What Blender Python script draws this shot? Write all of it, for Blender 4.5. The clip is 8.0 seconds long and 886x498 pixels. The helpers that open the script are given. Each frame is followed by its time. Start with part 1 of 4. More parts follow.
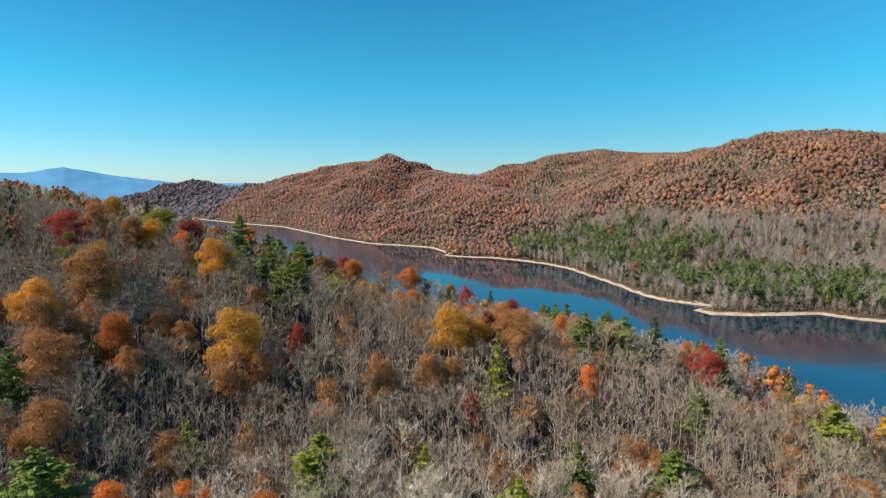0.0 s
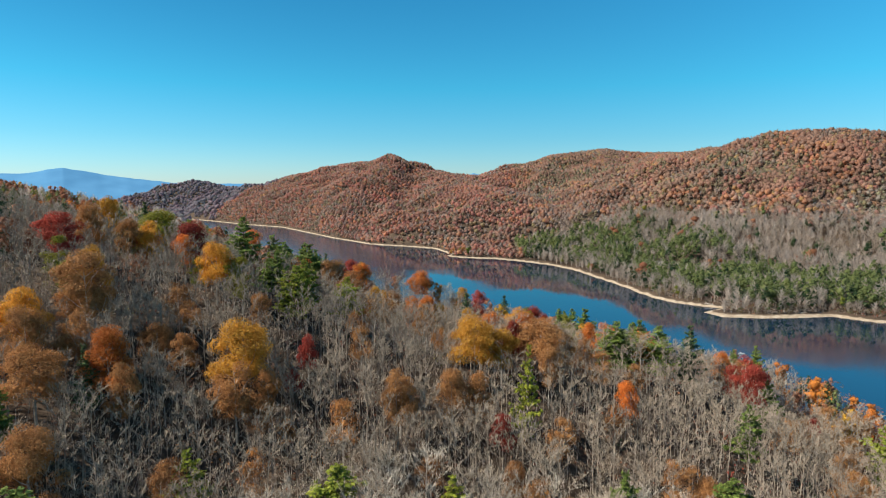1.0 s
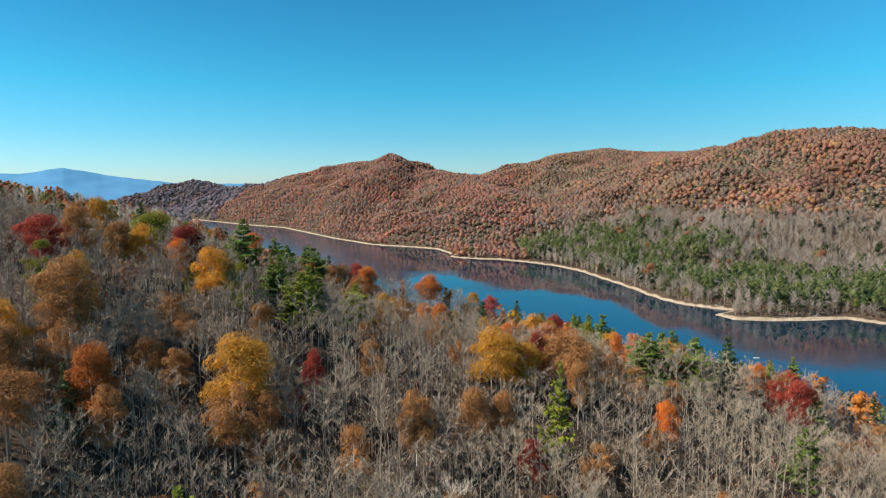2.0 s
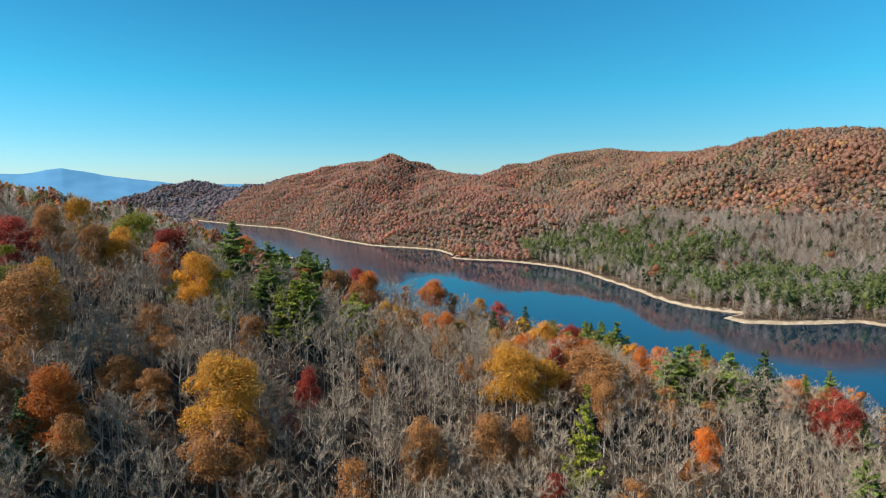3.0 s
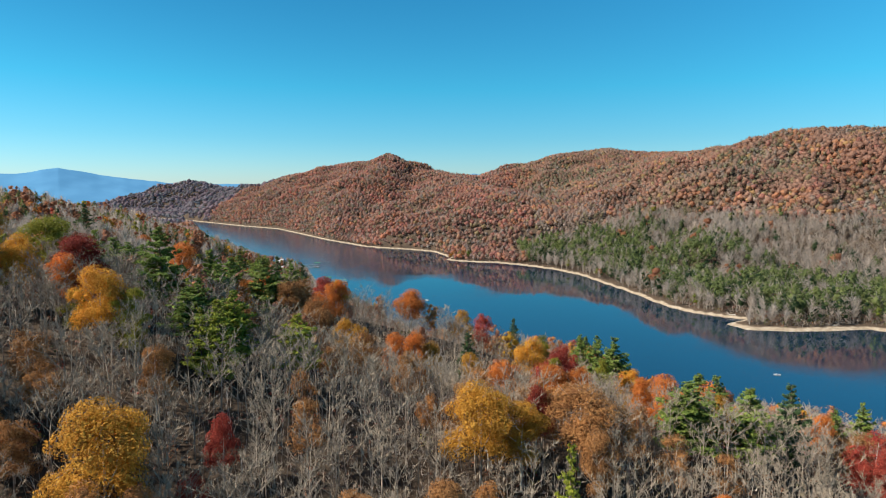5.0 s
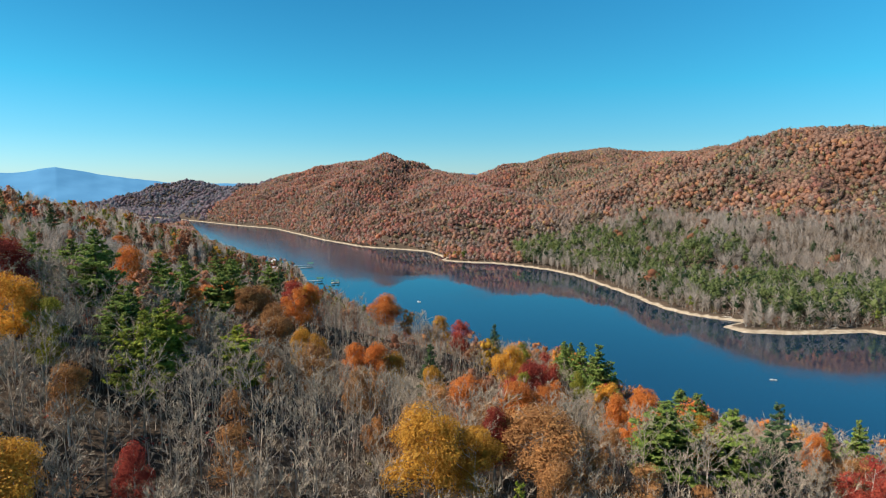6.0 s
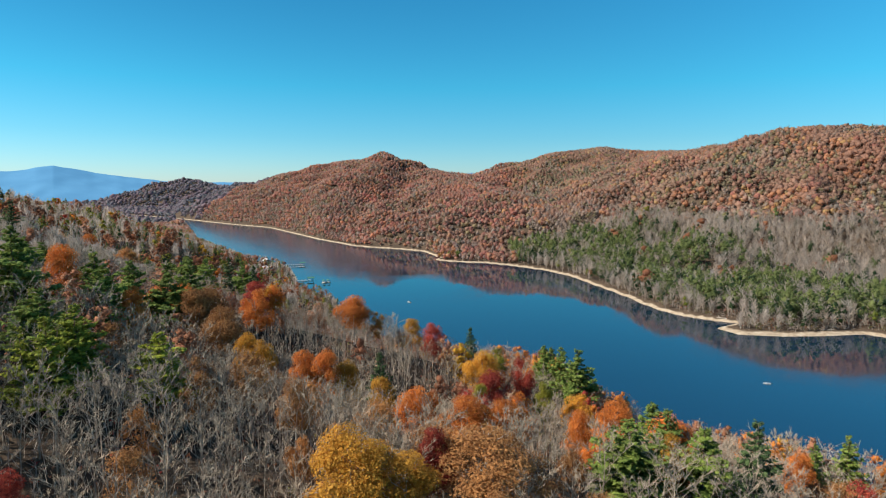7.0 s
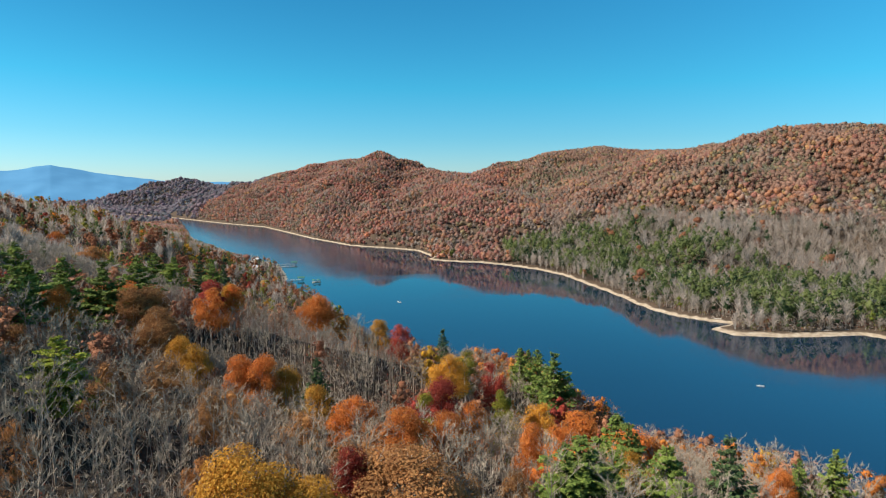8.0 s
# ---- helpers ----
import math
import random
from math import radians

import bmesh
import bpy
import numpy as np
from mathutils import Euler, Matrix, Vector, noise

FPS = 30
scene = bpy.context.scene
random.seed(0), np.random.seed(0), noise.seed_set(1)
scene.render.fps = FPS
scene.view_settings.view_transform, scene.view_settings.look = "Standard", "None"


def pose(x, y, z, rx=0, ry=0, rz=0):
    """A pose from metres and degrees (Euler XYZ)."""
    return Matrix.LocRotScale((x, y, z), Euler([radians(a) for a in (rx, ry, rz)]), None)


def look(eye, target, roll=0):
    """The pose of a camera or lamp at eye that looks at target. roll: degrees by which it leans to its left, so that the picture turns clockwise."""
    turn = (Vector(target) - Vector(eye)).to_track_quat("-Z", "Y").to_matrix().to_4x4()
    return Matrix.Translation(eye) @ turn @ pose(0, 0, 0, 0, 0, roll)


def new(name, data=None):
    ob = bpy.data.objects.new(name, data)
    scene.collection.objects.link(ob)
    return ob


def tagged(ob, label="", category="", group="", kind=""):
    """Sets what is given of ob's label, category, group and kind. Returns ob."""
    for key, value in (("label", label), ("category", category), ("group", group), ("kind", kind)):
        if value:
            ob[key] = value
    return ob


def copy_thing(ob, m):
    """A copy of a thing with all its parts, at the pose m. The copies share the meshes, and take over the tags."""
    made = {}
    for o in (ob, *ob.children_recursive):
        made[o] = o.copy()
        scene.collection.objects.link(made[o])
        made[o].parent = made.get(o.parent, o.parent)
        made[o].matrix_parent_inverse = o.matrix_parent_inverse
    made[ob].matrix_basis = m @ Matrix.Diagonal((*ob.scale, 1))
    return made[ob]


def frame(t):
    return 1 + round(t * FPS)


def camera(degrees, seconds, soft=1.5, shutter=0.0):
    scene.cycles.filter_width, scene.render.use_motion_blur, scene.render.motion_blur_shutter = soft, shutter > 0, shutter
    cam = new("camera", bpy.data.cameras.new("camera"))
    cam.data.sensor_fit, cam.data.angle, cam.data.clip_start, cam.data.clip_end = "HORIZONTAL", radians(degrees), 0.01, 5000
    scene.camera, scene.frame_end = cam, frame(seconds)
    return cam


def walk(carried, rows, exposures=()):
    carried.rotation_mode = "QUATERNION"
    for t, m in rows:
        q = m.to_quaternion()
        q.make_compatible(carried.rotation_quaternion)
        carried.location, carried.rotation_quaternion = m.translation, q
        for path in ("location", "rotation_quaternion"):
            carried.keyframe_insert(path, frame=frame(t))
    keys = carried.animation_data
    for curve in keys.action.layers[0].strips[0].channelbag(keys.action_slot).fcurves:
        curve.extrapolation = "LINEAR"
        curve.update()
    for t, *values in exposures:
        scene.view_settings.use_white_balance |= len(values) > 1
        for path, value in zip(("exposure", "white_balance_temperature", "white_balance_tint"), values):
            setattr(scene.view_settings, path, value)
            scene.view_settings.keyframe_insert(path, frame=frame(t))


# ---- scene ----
EXPOSURE, HAZE_GLOW = 1.0, 0.42
# ---- camera ----
cam = camera(74.0, 8.0, 1.1)
PATH = [
    (0, (0.03, -0.11, 110.82), (0.13, 99.34, 100.33), 0.02),
    (0.5, (-2.45, 5.40, 110.74), (-2.33, 104.85, 100.26), 0.01),
    (1, (-4.82, 11.06, 110.70), (-4.72, 110.51, 100.22), -0.07),
    (1.5, (-6.77, 16.64, 110.72), (-6.73, 116.09, 100.21), -0.11),
    (3, (-10.25, 34.79, 110.45), (-10.21, 134.24, 100.02), -0.11),
    (3.5, (-9.84, 40.63, 110.40), (-9.81, 140.09, 100.02), -0.15),
    (4, (-8.28, 46.18, 110.38), (-8.31, 145.64, 99.98), -0.15),
    (4.5, (-6.14, 51.31, 110.34), (-6.11, 150.77, 99.94), -0.10),
    (6, (4.03, 65.56, 110.20), (4.18, 165.02, 99.76), 0.02),
    (6.5, (7.97, 70.08, 109.84), (8.15, 169.53, 99.32), 0.09),
    (7, (12.29, 74.88, 109.26), (12.52, 174.33, 98.72), 0.12),
    (7.5, (16.51, 79.46, 108.67), (16.76, 178.90, 98.09), 0.15),
    (8, (20.93, 84.35, 107.44), (21.22, 183.79, 96.89), 0.14),
]
walk(cam, [(t, look(eye, target, roll)) for t, eye, target, roll in PATH], exposures=[(0, EXPOSURE), (8, EXPOSURE)])

# ---- world, sun ----
SUN_AZIMUTH, SUN_HEIGHT = radians(-99), radians(39)      # from ahead (+y), clockwise; above the horizon
world = bpy.data.worlds.new("sky")
scene.world = world
world.use_nodes = True
wn = world.node_tree.nodes
sky = wn.new("ShaderNodeTexSky")
sky.sky_type, sky.sun_disc = "NISHITA", False
sky.sun_elevation, sky.sun_rotation = SUN_HEIGHT, -SUN_AZIMUTH
sky.altitude, sky.air_density, sky.dust_density, sky.ozone_density = 700, 1.0, 0.3, 1.0
wn["Background"].inputs["Strength"].default_value = 0.09
# tint all round: blue deepens from the horizon, then pales overhead to warm the shade
wl = world.node_tree.links
way_up = wn.new("ShaderNodeSeparateXYZ")
wl.new(wn.new("ShaderNodeTexCoord").outputs["Generated"], way_up.inputs[0])
deep = wn.new("ShaderNodeValToRGB")
for spot in (0.08, 0.16, 0.5):
    deep.color_ramp.elements.new(spot)
for e, (at, col) in zip(deep.color_ramp.elements, [(0.0, (0.425, 0.565, 0.745)), (0.08, (0.25, 0.59, 0.74)), (0.16, (0.135, 0.66, 0.785)), (0.5, (0.085, 0.57, 0.775)), (0.9, (0.42, 0.60, 0.66))]):
    e.position, e.color = at, (*col, 1)
wl.new(way_up.outputs["Z"], deep.inputs["Fac"])
tinted = wn.new("ShaderNodeMix")
tinted.data_type, tinted.blend_type = "RGBA", "MULTIPLY"
tinted.inputs[0].default_value = 1.0
wl.new(sky.outputs["Color"], tinted.inputs[6])
wl.new(deep.outputs["Color"], tinted.inputs[7])
wl.new(tinted.outputs[2], wn["Background"].inputs["Color"])
sun_way = Vector((math.sin(SUN_AZIMUTH) * math.cos(SUN_HEIGHT), math.cos(SUN_AZIMUTH) * math.cos(SUN_HEIGHT), math.sin(SUN_HEIGHT)))
lamp = bpy.data.lights.new("sun", "SUN")
lamp.energy, lamp.angle, lamp.color = 5.0, radians(0.53), (1.0, 0.95, 0.86)
sun = new("sun", lamp)
sun.matrix_world = look(sun_way * 300, (0, 0, 0))


# ---- the lie of the land: lake outline, ridges, height of the ground ----
LAKE = [(-1500, 2420), (-1150, 2300), (-879, 2075), (-600, 1780), (-445, 1641), (-315, 1420), (-233, 1278), (-145, 1153), (-59, 1105),
        (-18, 1070), (8, 985), (12, 968), (0, 956), (12, 942), (37, 927), (77, 915), (113, 886), (146, 847), (172, 794), (181, 743), (192, 692), (200, 642), (206, 596),
        (218, 568), (236, 551), (252, 540), (226, 524), (234, 503), (264, 498), (294, 499), (330, 505), (350, 484), (420, 450), (700, 330),
        (700, -400), (330, -400), (260, 30), (205, 140), (168, 205), (135, 248), (108, 285), (92, 318), (66, 356), (25, 400),
        (-25, 480), (-65, 570), (-100, 650), (-150, 720), (-165, 780), (-190, 850), (-215, 900), (-260, 930), (-330, 965), (-420, 1130), (-560, 1430), (-760, 1840), (-1150, 2150), (-1500, 2250)]


def segments_distance(x, y, pts, closed=False):
    """Distance from the points (x, y) to a line of points, and how far along it the foot lies."""
    best, along = np.full(x.shape, 1e9), np.zeros(x.shape)
    pts = list(pts) + ([pts[0]] if closed else [])
    for i in range(len(pts) - 1):
        (ax, ay), (bx, by) = pts[i][:2], pts[i + 1][:2]
        dx, dy = bx - ax, by - ay
        u = np.clip(((x - ax) * dx + (y - ay) * dy) / (dx * dx + dy * dy), 0, 1)
        d = np.hypot(x - ax - u * dx, y - ay - u * dy)
        near = d < best
        best, along = np.where(near, d, best), np.where(near, i + u, along)
    return best, along


def shore_distance(x, y):
    """Metres to the lake's edge: positive on land, negative on the water."""
    d, _ = segments_distance(x, y, LAKE, True)
    inside = np.zeros(x.shape, bool)
    for (ax, ay), (bx, by) in zip(LAKE, LAKE[1:] + LAKE[:1]):
        if ay != by:
            inside ^= ((ay > y) != (by > y)) & (x < (bx - ax) * (y - ay) / (by - ay) + ax)
    return np.where(inside, -d, d)


# crest lines (x, y, z), fall of the flanks, roundness of the crest
RIDGES = [
    ([(-470, -400, 150), (-410, 60, 138), (-350, 330, 108), (-405, 470, 109), (-375, 540, 99), (-350, 660, 72), (-370, 775, 52), (-425, 1025, 27), (-440, 1200, 4)], 0.36, 20),
    ([(-290, 215, 122), (-180, 198, 105), (-95, 158, 90), (-60, 150, 82), (-40, 148, 77), (0, 146, 68), (50, 150, 61), (85, 145, 49), (130, 135, 28)], 0.45, 10),
    ([(50, 150, 61), (95, 185, 47), (122, 220, 28)], 0.36, 10),
    ([(-230, 300, 86), (-140, 282, 78), (-50, 246, 68), (-10, 243, 61), (18, 252, 51), (40, 268, 42), (64, 310, 30)], 0.42, 8),
    ([(-60, 60, 58), (-20, 90, 56), (40, 90, 48), (90, 60, 38)], 0.3, 10),
    ([(-184, 2044, 217), (-235, 2080, 198)], 0.5, 12),
    ([(-184, 2044, 182), (-235, 2080, 190), (-310, 2190, 196), (-400, 2300, 190), (-640, 2550, 150), (-930, 2850, 102)], 0.34, 10),
    ([(-184, 2044, 180), (-90, 2000, 166), (-20, 1950, 150), (110, 1900, 140), (180, 1860, 155), (290, 1830, 178), (352, 1800, 200), (470, 1770, 212), (600, 1740, 200), (760, 1700, 200)], 0.29, 10),
    ([(-20, 1950, 158), (60, 1560, 116), (140, 1250, 96), (200, 1100, 66), (215, 1000, 20)], 0.32, 12),
    ([(-184, 2044, 200), (-230, 1750, 140), (-230, 1500, 70), (-210, 1350, 20)], 0.33, 12),
    ([(-1324, 3163, 140), (-1130, 3060, 106), (-930, 2850, 98)], 0.30, 15),
    ([(-1324, 3163, 140), (-1560, 3270, 90), (-1800, 3290, 10)], 0.30, 15),
    ([(600, 1740, 200), (530, 1310, 175), (548, 1225, 182), (590, 1150, 178)], 0.36, 15),
    ([(611, 1111, 204), (690, 1060, 203), (800, 1000, 190), (1000, 900, 185)], 0.46, 15),
    ([(590, 1150, 190), (470, 1050, 120), (400, 960, 60), (380, 880, 20)], 0.34, 15),
    ([(800, 1000, 195), (640, 820, 90), (560, 700, 20)], 0.34, 15),
    ([(470, 1770, 212), (420, 1450, 140), (330, 1200, 60), (300, 1050, 20)], 0.32, 15),
]


def waves(x, y, size, seed):
    """Smooth uneven ground, between about -1 and 1, from a few crossed waves."""
    rng = np.random.RandomState(seed)
    total = np.zeros(x.shape)
    for k in range(7):
        a, f, p = rng.uniform(0, 6.283), rng.uniform(0.6, 1.7) / size * 6.283, rng.uniform(0, 6.283)
        total += np.sin((x * np.cos(a) + y * np.sin(a)) * f + p + 1.3 * np.sin((x * np.sin(a) - y * np.cos(a)) * f * 0.6 + p))
    return total / 3.5


# swells and hollows of the near slope: x, y, breadth, rise
KNOLLS = [(-45, 98, 26, -2.5), (-72, 118, 26, 0.9), (-38, 122, 22, -3.6), (0, 120, 26, -2.9), (45, 105, 28, 2.7), (75, 135, 26, -4.4), (5, 145, 24, 1.5), (-60, 140, 24, -2.9), (-60, 175, 24, 6.5),
          (-20, 180, 22, 1.4), (20, 178, 24, 4.5), (-40, 200, 24, 3.1), (-65, 220, 28, 4.6), (-105, 250, 34, 6.9), (-20, 240, 28, 1.3), (-150, 300, 36, 6.7), (-150, 350, 36, 8.5), (-95, 325, 34, 4.0)]


def ground_height(x, y):
    x, y = np.asarray(x, float), np.asarray(y, float)
    h = np.full(x.shape, -60.0)
    far = np.clip((np.hypot(x, y) - 350) / 500, 0, 1)
    gully = waves(x, y, 200, 3) * 0.6 + waves(x, y, 90, 4) * 0.12
    for crest, fall, soft in RIDGES:
        r = np.full(x.shape, -60.0)
        for a, b in zip(crest, crest[1:]):
            d, u = segments_distance(x, y, (a, b))
            z = a[2] + (b[2] - a[2]) * u
            flank = np.clip(d / 130, 0, 1) * np.clip(z / 120, 0.2, 1)
            r = np.maximum(r, z - fall * (np.sqrt(d * d + soft * soft) - soft) + far * flank * gully * 27)
        h = np.maximum(h, r) + np.where(h < -50, 0, 1.0) * np.exp(-np.abs(h - r) / 6.0)
    h += waves(x, y, 60, 5) * 1.2
    for kx, ky, broad, rise in KNOLLS:
        h += rise * np.exp(-((x - kx) ** 2 + (y - ky) ** 2) / broad ** 2)
    s = shore_distance(x, y)
    beach = 1.6 + 0.8 * waves(x, y, 70, 6) + 9 * np.exp(-(((x - 278) / 62) ** 2) - ((y - 512) / 26) ** 2)
    bank = np.where(s < beach, s * 1.8 / beach, 1.8 + (s - beach) * (0.8 + (0.45 * np.clip((s - 6) / 400, 0, 1) - 0.75) * np.clip((x + 0.35 * y - 150) / 60, 0, 1) * np.clip((1150 - y) / 150, 0, 1)))
    land = np.minimum(np.maximum(h, 2.4 + np.clip(s, 0, 400) * 0.02), bank)
    return np.where(s > 0, land, np.maximum(s * 0.25, -6.0))


# ---- materials ----
def material(name, rough=0.8, spec=0.2):
    m = bpy.data.materials.new(name)
    m.use_nodes = True
    b = m.node_tree.nodes["Principled BSDF"]
    b.inputs["Roughness"].default_value, b.inputs["Specular IOR Level"].default_value = rough, spec
    return m, m.node_tree.nodes, m.node_tree.links, b


def ramp(nodes, links, source, stops):
    r = nodes.new("ShaderNodeValToRGB")
    while len(r.color_ramp.elements) < len(stops):
        r.color_ramp.elements.new(0.5)
    for e, (at, col) in zip(r.color_ramp.elements, stops):
        e.position, e.color = at, (*col, 1)
    links.new(source, r.inputs["Fac"])
    return r.outputs["Color"]


def blend(nodes, links, kind, fac, a, b):
    n = nodes.new("ShaderNodeMix")
    n.data_type, n.blend_type = "RGBA", kind
    for socket, v in (("Factor", fac), ("A", a), ("B", b)):
        ins = [i for i in n.inputs if i.name == socket and i.enabled]
        i = ins[0]
        if isinstance(v, (int, float)):
            i.default_value = v
        elif isinstance(v, tuple):
            i.default_value = (*v, 1)
        else:
            links.new(v, i)
    return [o for o in n.outputs if o.enabled][0]


def noise_of(nodes, links, scale, detail=4, coord="Object"):
    c = nodes.new("ShaderNodeTexCoord")
    n = nodes.new("ShaderNodeTexNoise")
    n.inputs["Scale"].default_value, n.inputs["Detail"].default_value = scale, detail
    links.new(c.outputs[coord], n.inputs["Vector"])
    return n.outputs["Fac"]


def lacy(m, nodes, links, shader, size, cover, stretch=1.0):
    """Cuts a surface into small leaves or twigs with gaps between them. size: of the pieces, in metres; cover: the share that is left."""
    c, mp, n = nodes.new("ShaderNodeTexCoord"), nodes.new("ShaderNodeMapping"), nodes.new("ShaderNodeTexNoise")
    mp.inputs["Scale"].default_value = (1, 1, stretch)
    n.inputs["Scale"].default_value, n.inputs["Detail"].default_value = 0.5 / size, 1.0
    links.new(c.outputs["Object"], mp.inputs["Vector"])
    links.new(mp.outputs["Vector"], n.inputs["Vector"])
    gap = nodes.new("ShaderNodeMath")
    gap.operation = "GREATER_THAN"
    gap.inputs[1].default_value = 0.5 - (cover - 0.5) * 0.34
    links.new(n.outputs["Fac"], gap.inputs[0])
    mix = nodes.new("ShaderNodeMixShader")
    links.new(gap.outputs[0], mix.inputs["Fac"])
    links.new(nodes.new("ShaderNodeBsdfTransparent").outputs[0], mix.inputs[1])
    links.new(shader, mix.inputs[2])
    links.new(mix.outputs[0], nodes["Material Output"].inputs["Surface"])


def leafy(name, dark, mid, light, tint=False, through_light=0.3, size=0.07, cover=0.68, stretch=1.0):
    """Foliage: a colour for each plant, varied clump by clump, and some light let through."""
    m, nodes, links, b = material(name, 0.75, 0.12)
    isle = nodes.new("ShaderNodeNewGeometry").outputs["Random Per Island"]
    if tint:
        a = nodes.new("ShaderNodeAttribute")
        a.attribute_name = "tint"
        shade = ramp(nodes, links, isle, [(0, (0.84, 0.84, 0.84)), (0.5, (1, 1, 1)), (1, (1.13, 1.12, 1.1))])
        col = blend(nodes, links, "MULTIPLY", 1.0, a.outputs["Color"], shade)
    else:
        leaf = ramp(nodes, links, isle, [(0, dark), (0.45, mid), (1, light)])
        ob = nodes.new("ShaderNodeObjectInfo").outputs["Random"]
        plant_tone = ramp(nodes, links, ob, [(0, (0.72, 0.7, 0.7)), (0.5, (1, 1, 1)), (1, (1.2, 1.12, 1.0))])
        col = blend(nodes, links, "MULTIPLY", 1.0, leaf, plant_tone)
        patch = ramp(nodes, links, noise_of(nodes, links, 0.35), [(0.35, (0.75, 0.7, 0.7)), (0.65, (1.15, 1.1, 1.0))])
        col = blend(nodes, links, "MULTIPLY", 1.0, col, patch)
    links.new(col, b.inputs["Base Color"])
    t = nodes.new("ShaderNodeBsdfTranslucent")
    links.new(col, t.inputs["Color"])
    mix = nodes.new("ShaderNodeMixShader")
    mix.inputs["Fac"].default_value = through_light
    links.new(b.outputs["BSDF"], mix.inputs[1])
    links.new(t.outputs["BSDF"], mix.inputs[2])
    links.new(mix.outputs["Shader"], nodes["Material Output"].inputs["Surface"])
    if cover < 1:
        lacy(m, nodes, links, mix.outputs["Shader"], size, cover, stretch)
    return m


def woody(name, dark, light, cover=1.0):
    m, nodes, links, b = material(name, 0.9, 0.1)
    col = ramp(nodes, links, noise_of(nodes, links, 1.7, 6), [(0.3, dark), (0.7, light)])
    ob = nodes.new("ShaderNodeObjectInfo").outputs["Random"]
    tone = ramp(nodes, links, ob, [(0, (0.62, 0.57, 0.53)), (0.6, (1, 0.98, 0.96)), (1, (1.32, 1.33, 1.34))])
    links.new(blend(nodes, links, "MULTIPLY", 1.0, col, tone), b.inputs["Base Color"])
    if cover < 1:
        lacy(m, nodes, links, b.outputs["BSDF"], 0.032, cover, 0.12)
    return m


BARK = woody("grey bark", (0.26, 0.225, 0.18), (0.56, 0.505, 0.43))
TWIG = woody("bare twigs", (0.31, 0.26, 0.20), (0.57, 0.485, 0.38))
PINE_BARK = woody("pine bark", (0.09, 0.06, 0.045), (0.2, 0.15, 0.11))
LEAF = {
    "gold": leafy("gold leaves", (0.36, 0.17, 0.025), (0.50, 0.26, 0.04), (0.60, 0.35, 0.065), through_light=0.38),
    "orange": leafy("orange leaves", (0.42, 0.125, 0.03), (0.55, 0.18, 0.042), (0.64, 0.25, 0.065), through_light=0.38),
    "russet": leafy("russet leaves", (0.23, 0.11, 0.045), (0.33, 0.165, 0.065), (0.42, 0.22, 0.09)),
    "red": leafy("red leaves", (0.21, 0.034, 0.028), (0.31, 0.052, 0.038), (0.39, 0.085, 0.055)),
    "olive": leafy("yellow-green leaves", (0.14, 0.14, 0.02), (0.21, 0.215, 0.03), (0.30, 0.285, 0.045), through_light=0.38),
    "pine": leafy("pine needles", (0.09, 0.145, 0.035), (0.16, 0.23, 0.052), (0.235, 0.30, 0.075), through_light=0.35, size=0.07, cover=0.74),
    "spruce": leafy("dark needles", (0.03, 0.056, 0.025), (0.05, 0.086, 0.034), (0.085, 0.13, 0.05), through_light=0.15, size=0.07, cover=0.74),
    "lime": leafy("light green needles", (0.12, 0.165, 0.024), (0.20, 0.245, 0.035), (0.29, 0.32, 0.05), through_light=0.3, size=0.07, cover=0.72),
}
NEAR_WOODS = leafy("mixed foliage", None, None, None, tint=True, through_light=0.25, size=0.13, cover=0.66)
WOODS = leafy("mixed far foliage", None, None, None, tint=True, through_light=0.55, size=0.7, cover=0.8, stretch=0.8)
STEMS = leafy("young stems", None, None, None, tint=True, through_light=0.0, cover=1.0)


def ground_material():
    m, nodes, links, b = material("leaf litter and sand", 0.95, 0.1)
    litter = ramp(nodes, links, noise_of(nodes, links, 0.9, 8), [(0.25, (0.032, 0.023, 0.017)), (0.5, (0.07, 0.05, 0.035)), (0.75, (0.12, 0.086, 0.06))])
    broad = ramp(nodes, links, noise_of(nodes, links, 0.05, 3), [(0.35, (0.75, 0.75, 0.75)), (0.65, (1.15, 1.1, 1.05))])
    litter = blend(nodes, links, "MULTIPLY", 1.0, litter, broad)
    sand = ramp(nodes, links, noise_of(nodes, links, 0.25, 8), [(0.25, (0.19, 0.14, 0.095)), (0.5, (0.31, 0.24, 0.165)), (0.75, (0.43, 0.355, 0.27))])
    place = nodes.new("ShaderNodeNewGeometry").outputs["Position"]
    sep = nodes.new("ShaderNodeSeparateXYZ")
    links.new(place, sep.inputs[0])
    wob = nodes.new("ShaderNodeMath")
    wob.operation = "MULTIPLY_ADD"
    links.new(noise_of(nodes, links, 0.12, 5), wob.inputs[0])
    wob.inputs[1].default_value = 1.6
    links.new(sep.outputs["Z"], wob.inputs[2])
    step = nodes.new("ShaderNodeMapRange")
    step.inputs["From Min"].default_value, step.inputs["From Max"].default_value = 1.9, 2.4
    links.new(wob.outputs[0], step.inputs["Value"])
    links.new(blend(nodes, links, "MIX", step.outputs["Result"], sand, litter), b.inputs["Base Color"])
    bump = nodes.new("ShaderNodeBump")
    bump.inputs["Strength"].default_value, bump.inputs["Distance"].default_value = 0.6, 0.3
    links.new(noise_of(nodes, links, 1.5, 6), bump.inputs["Height"])
    links.new(bump.outputs["Normal"], b.inputs["Normal"])
    return m


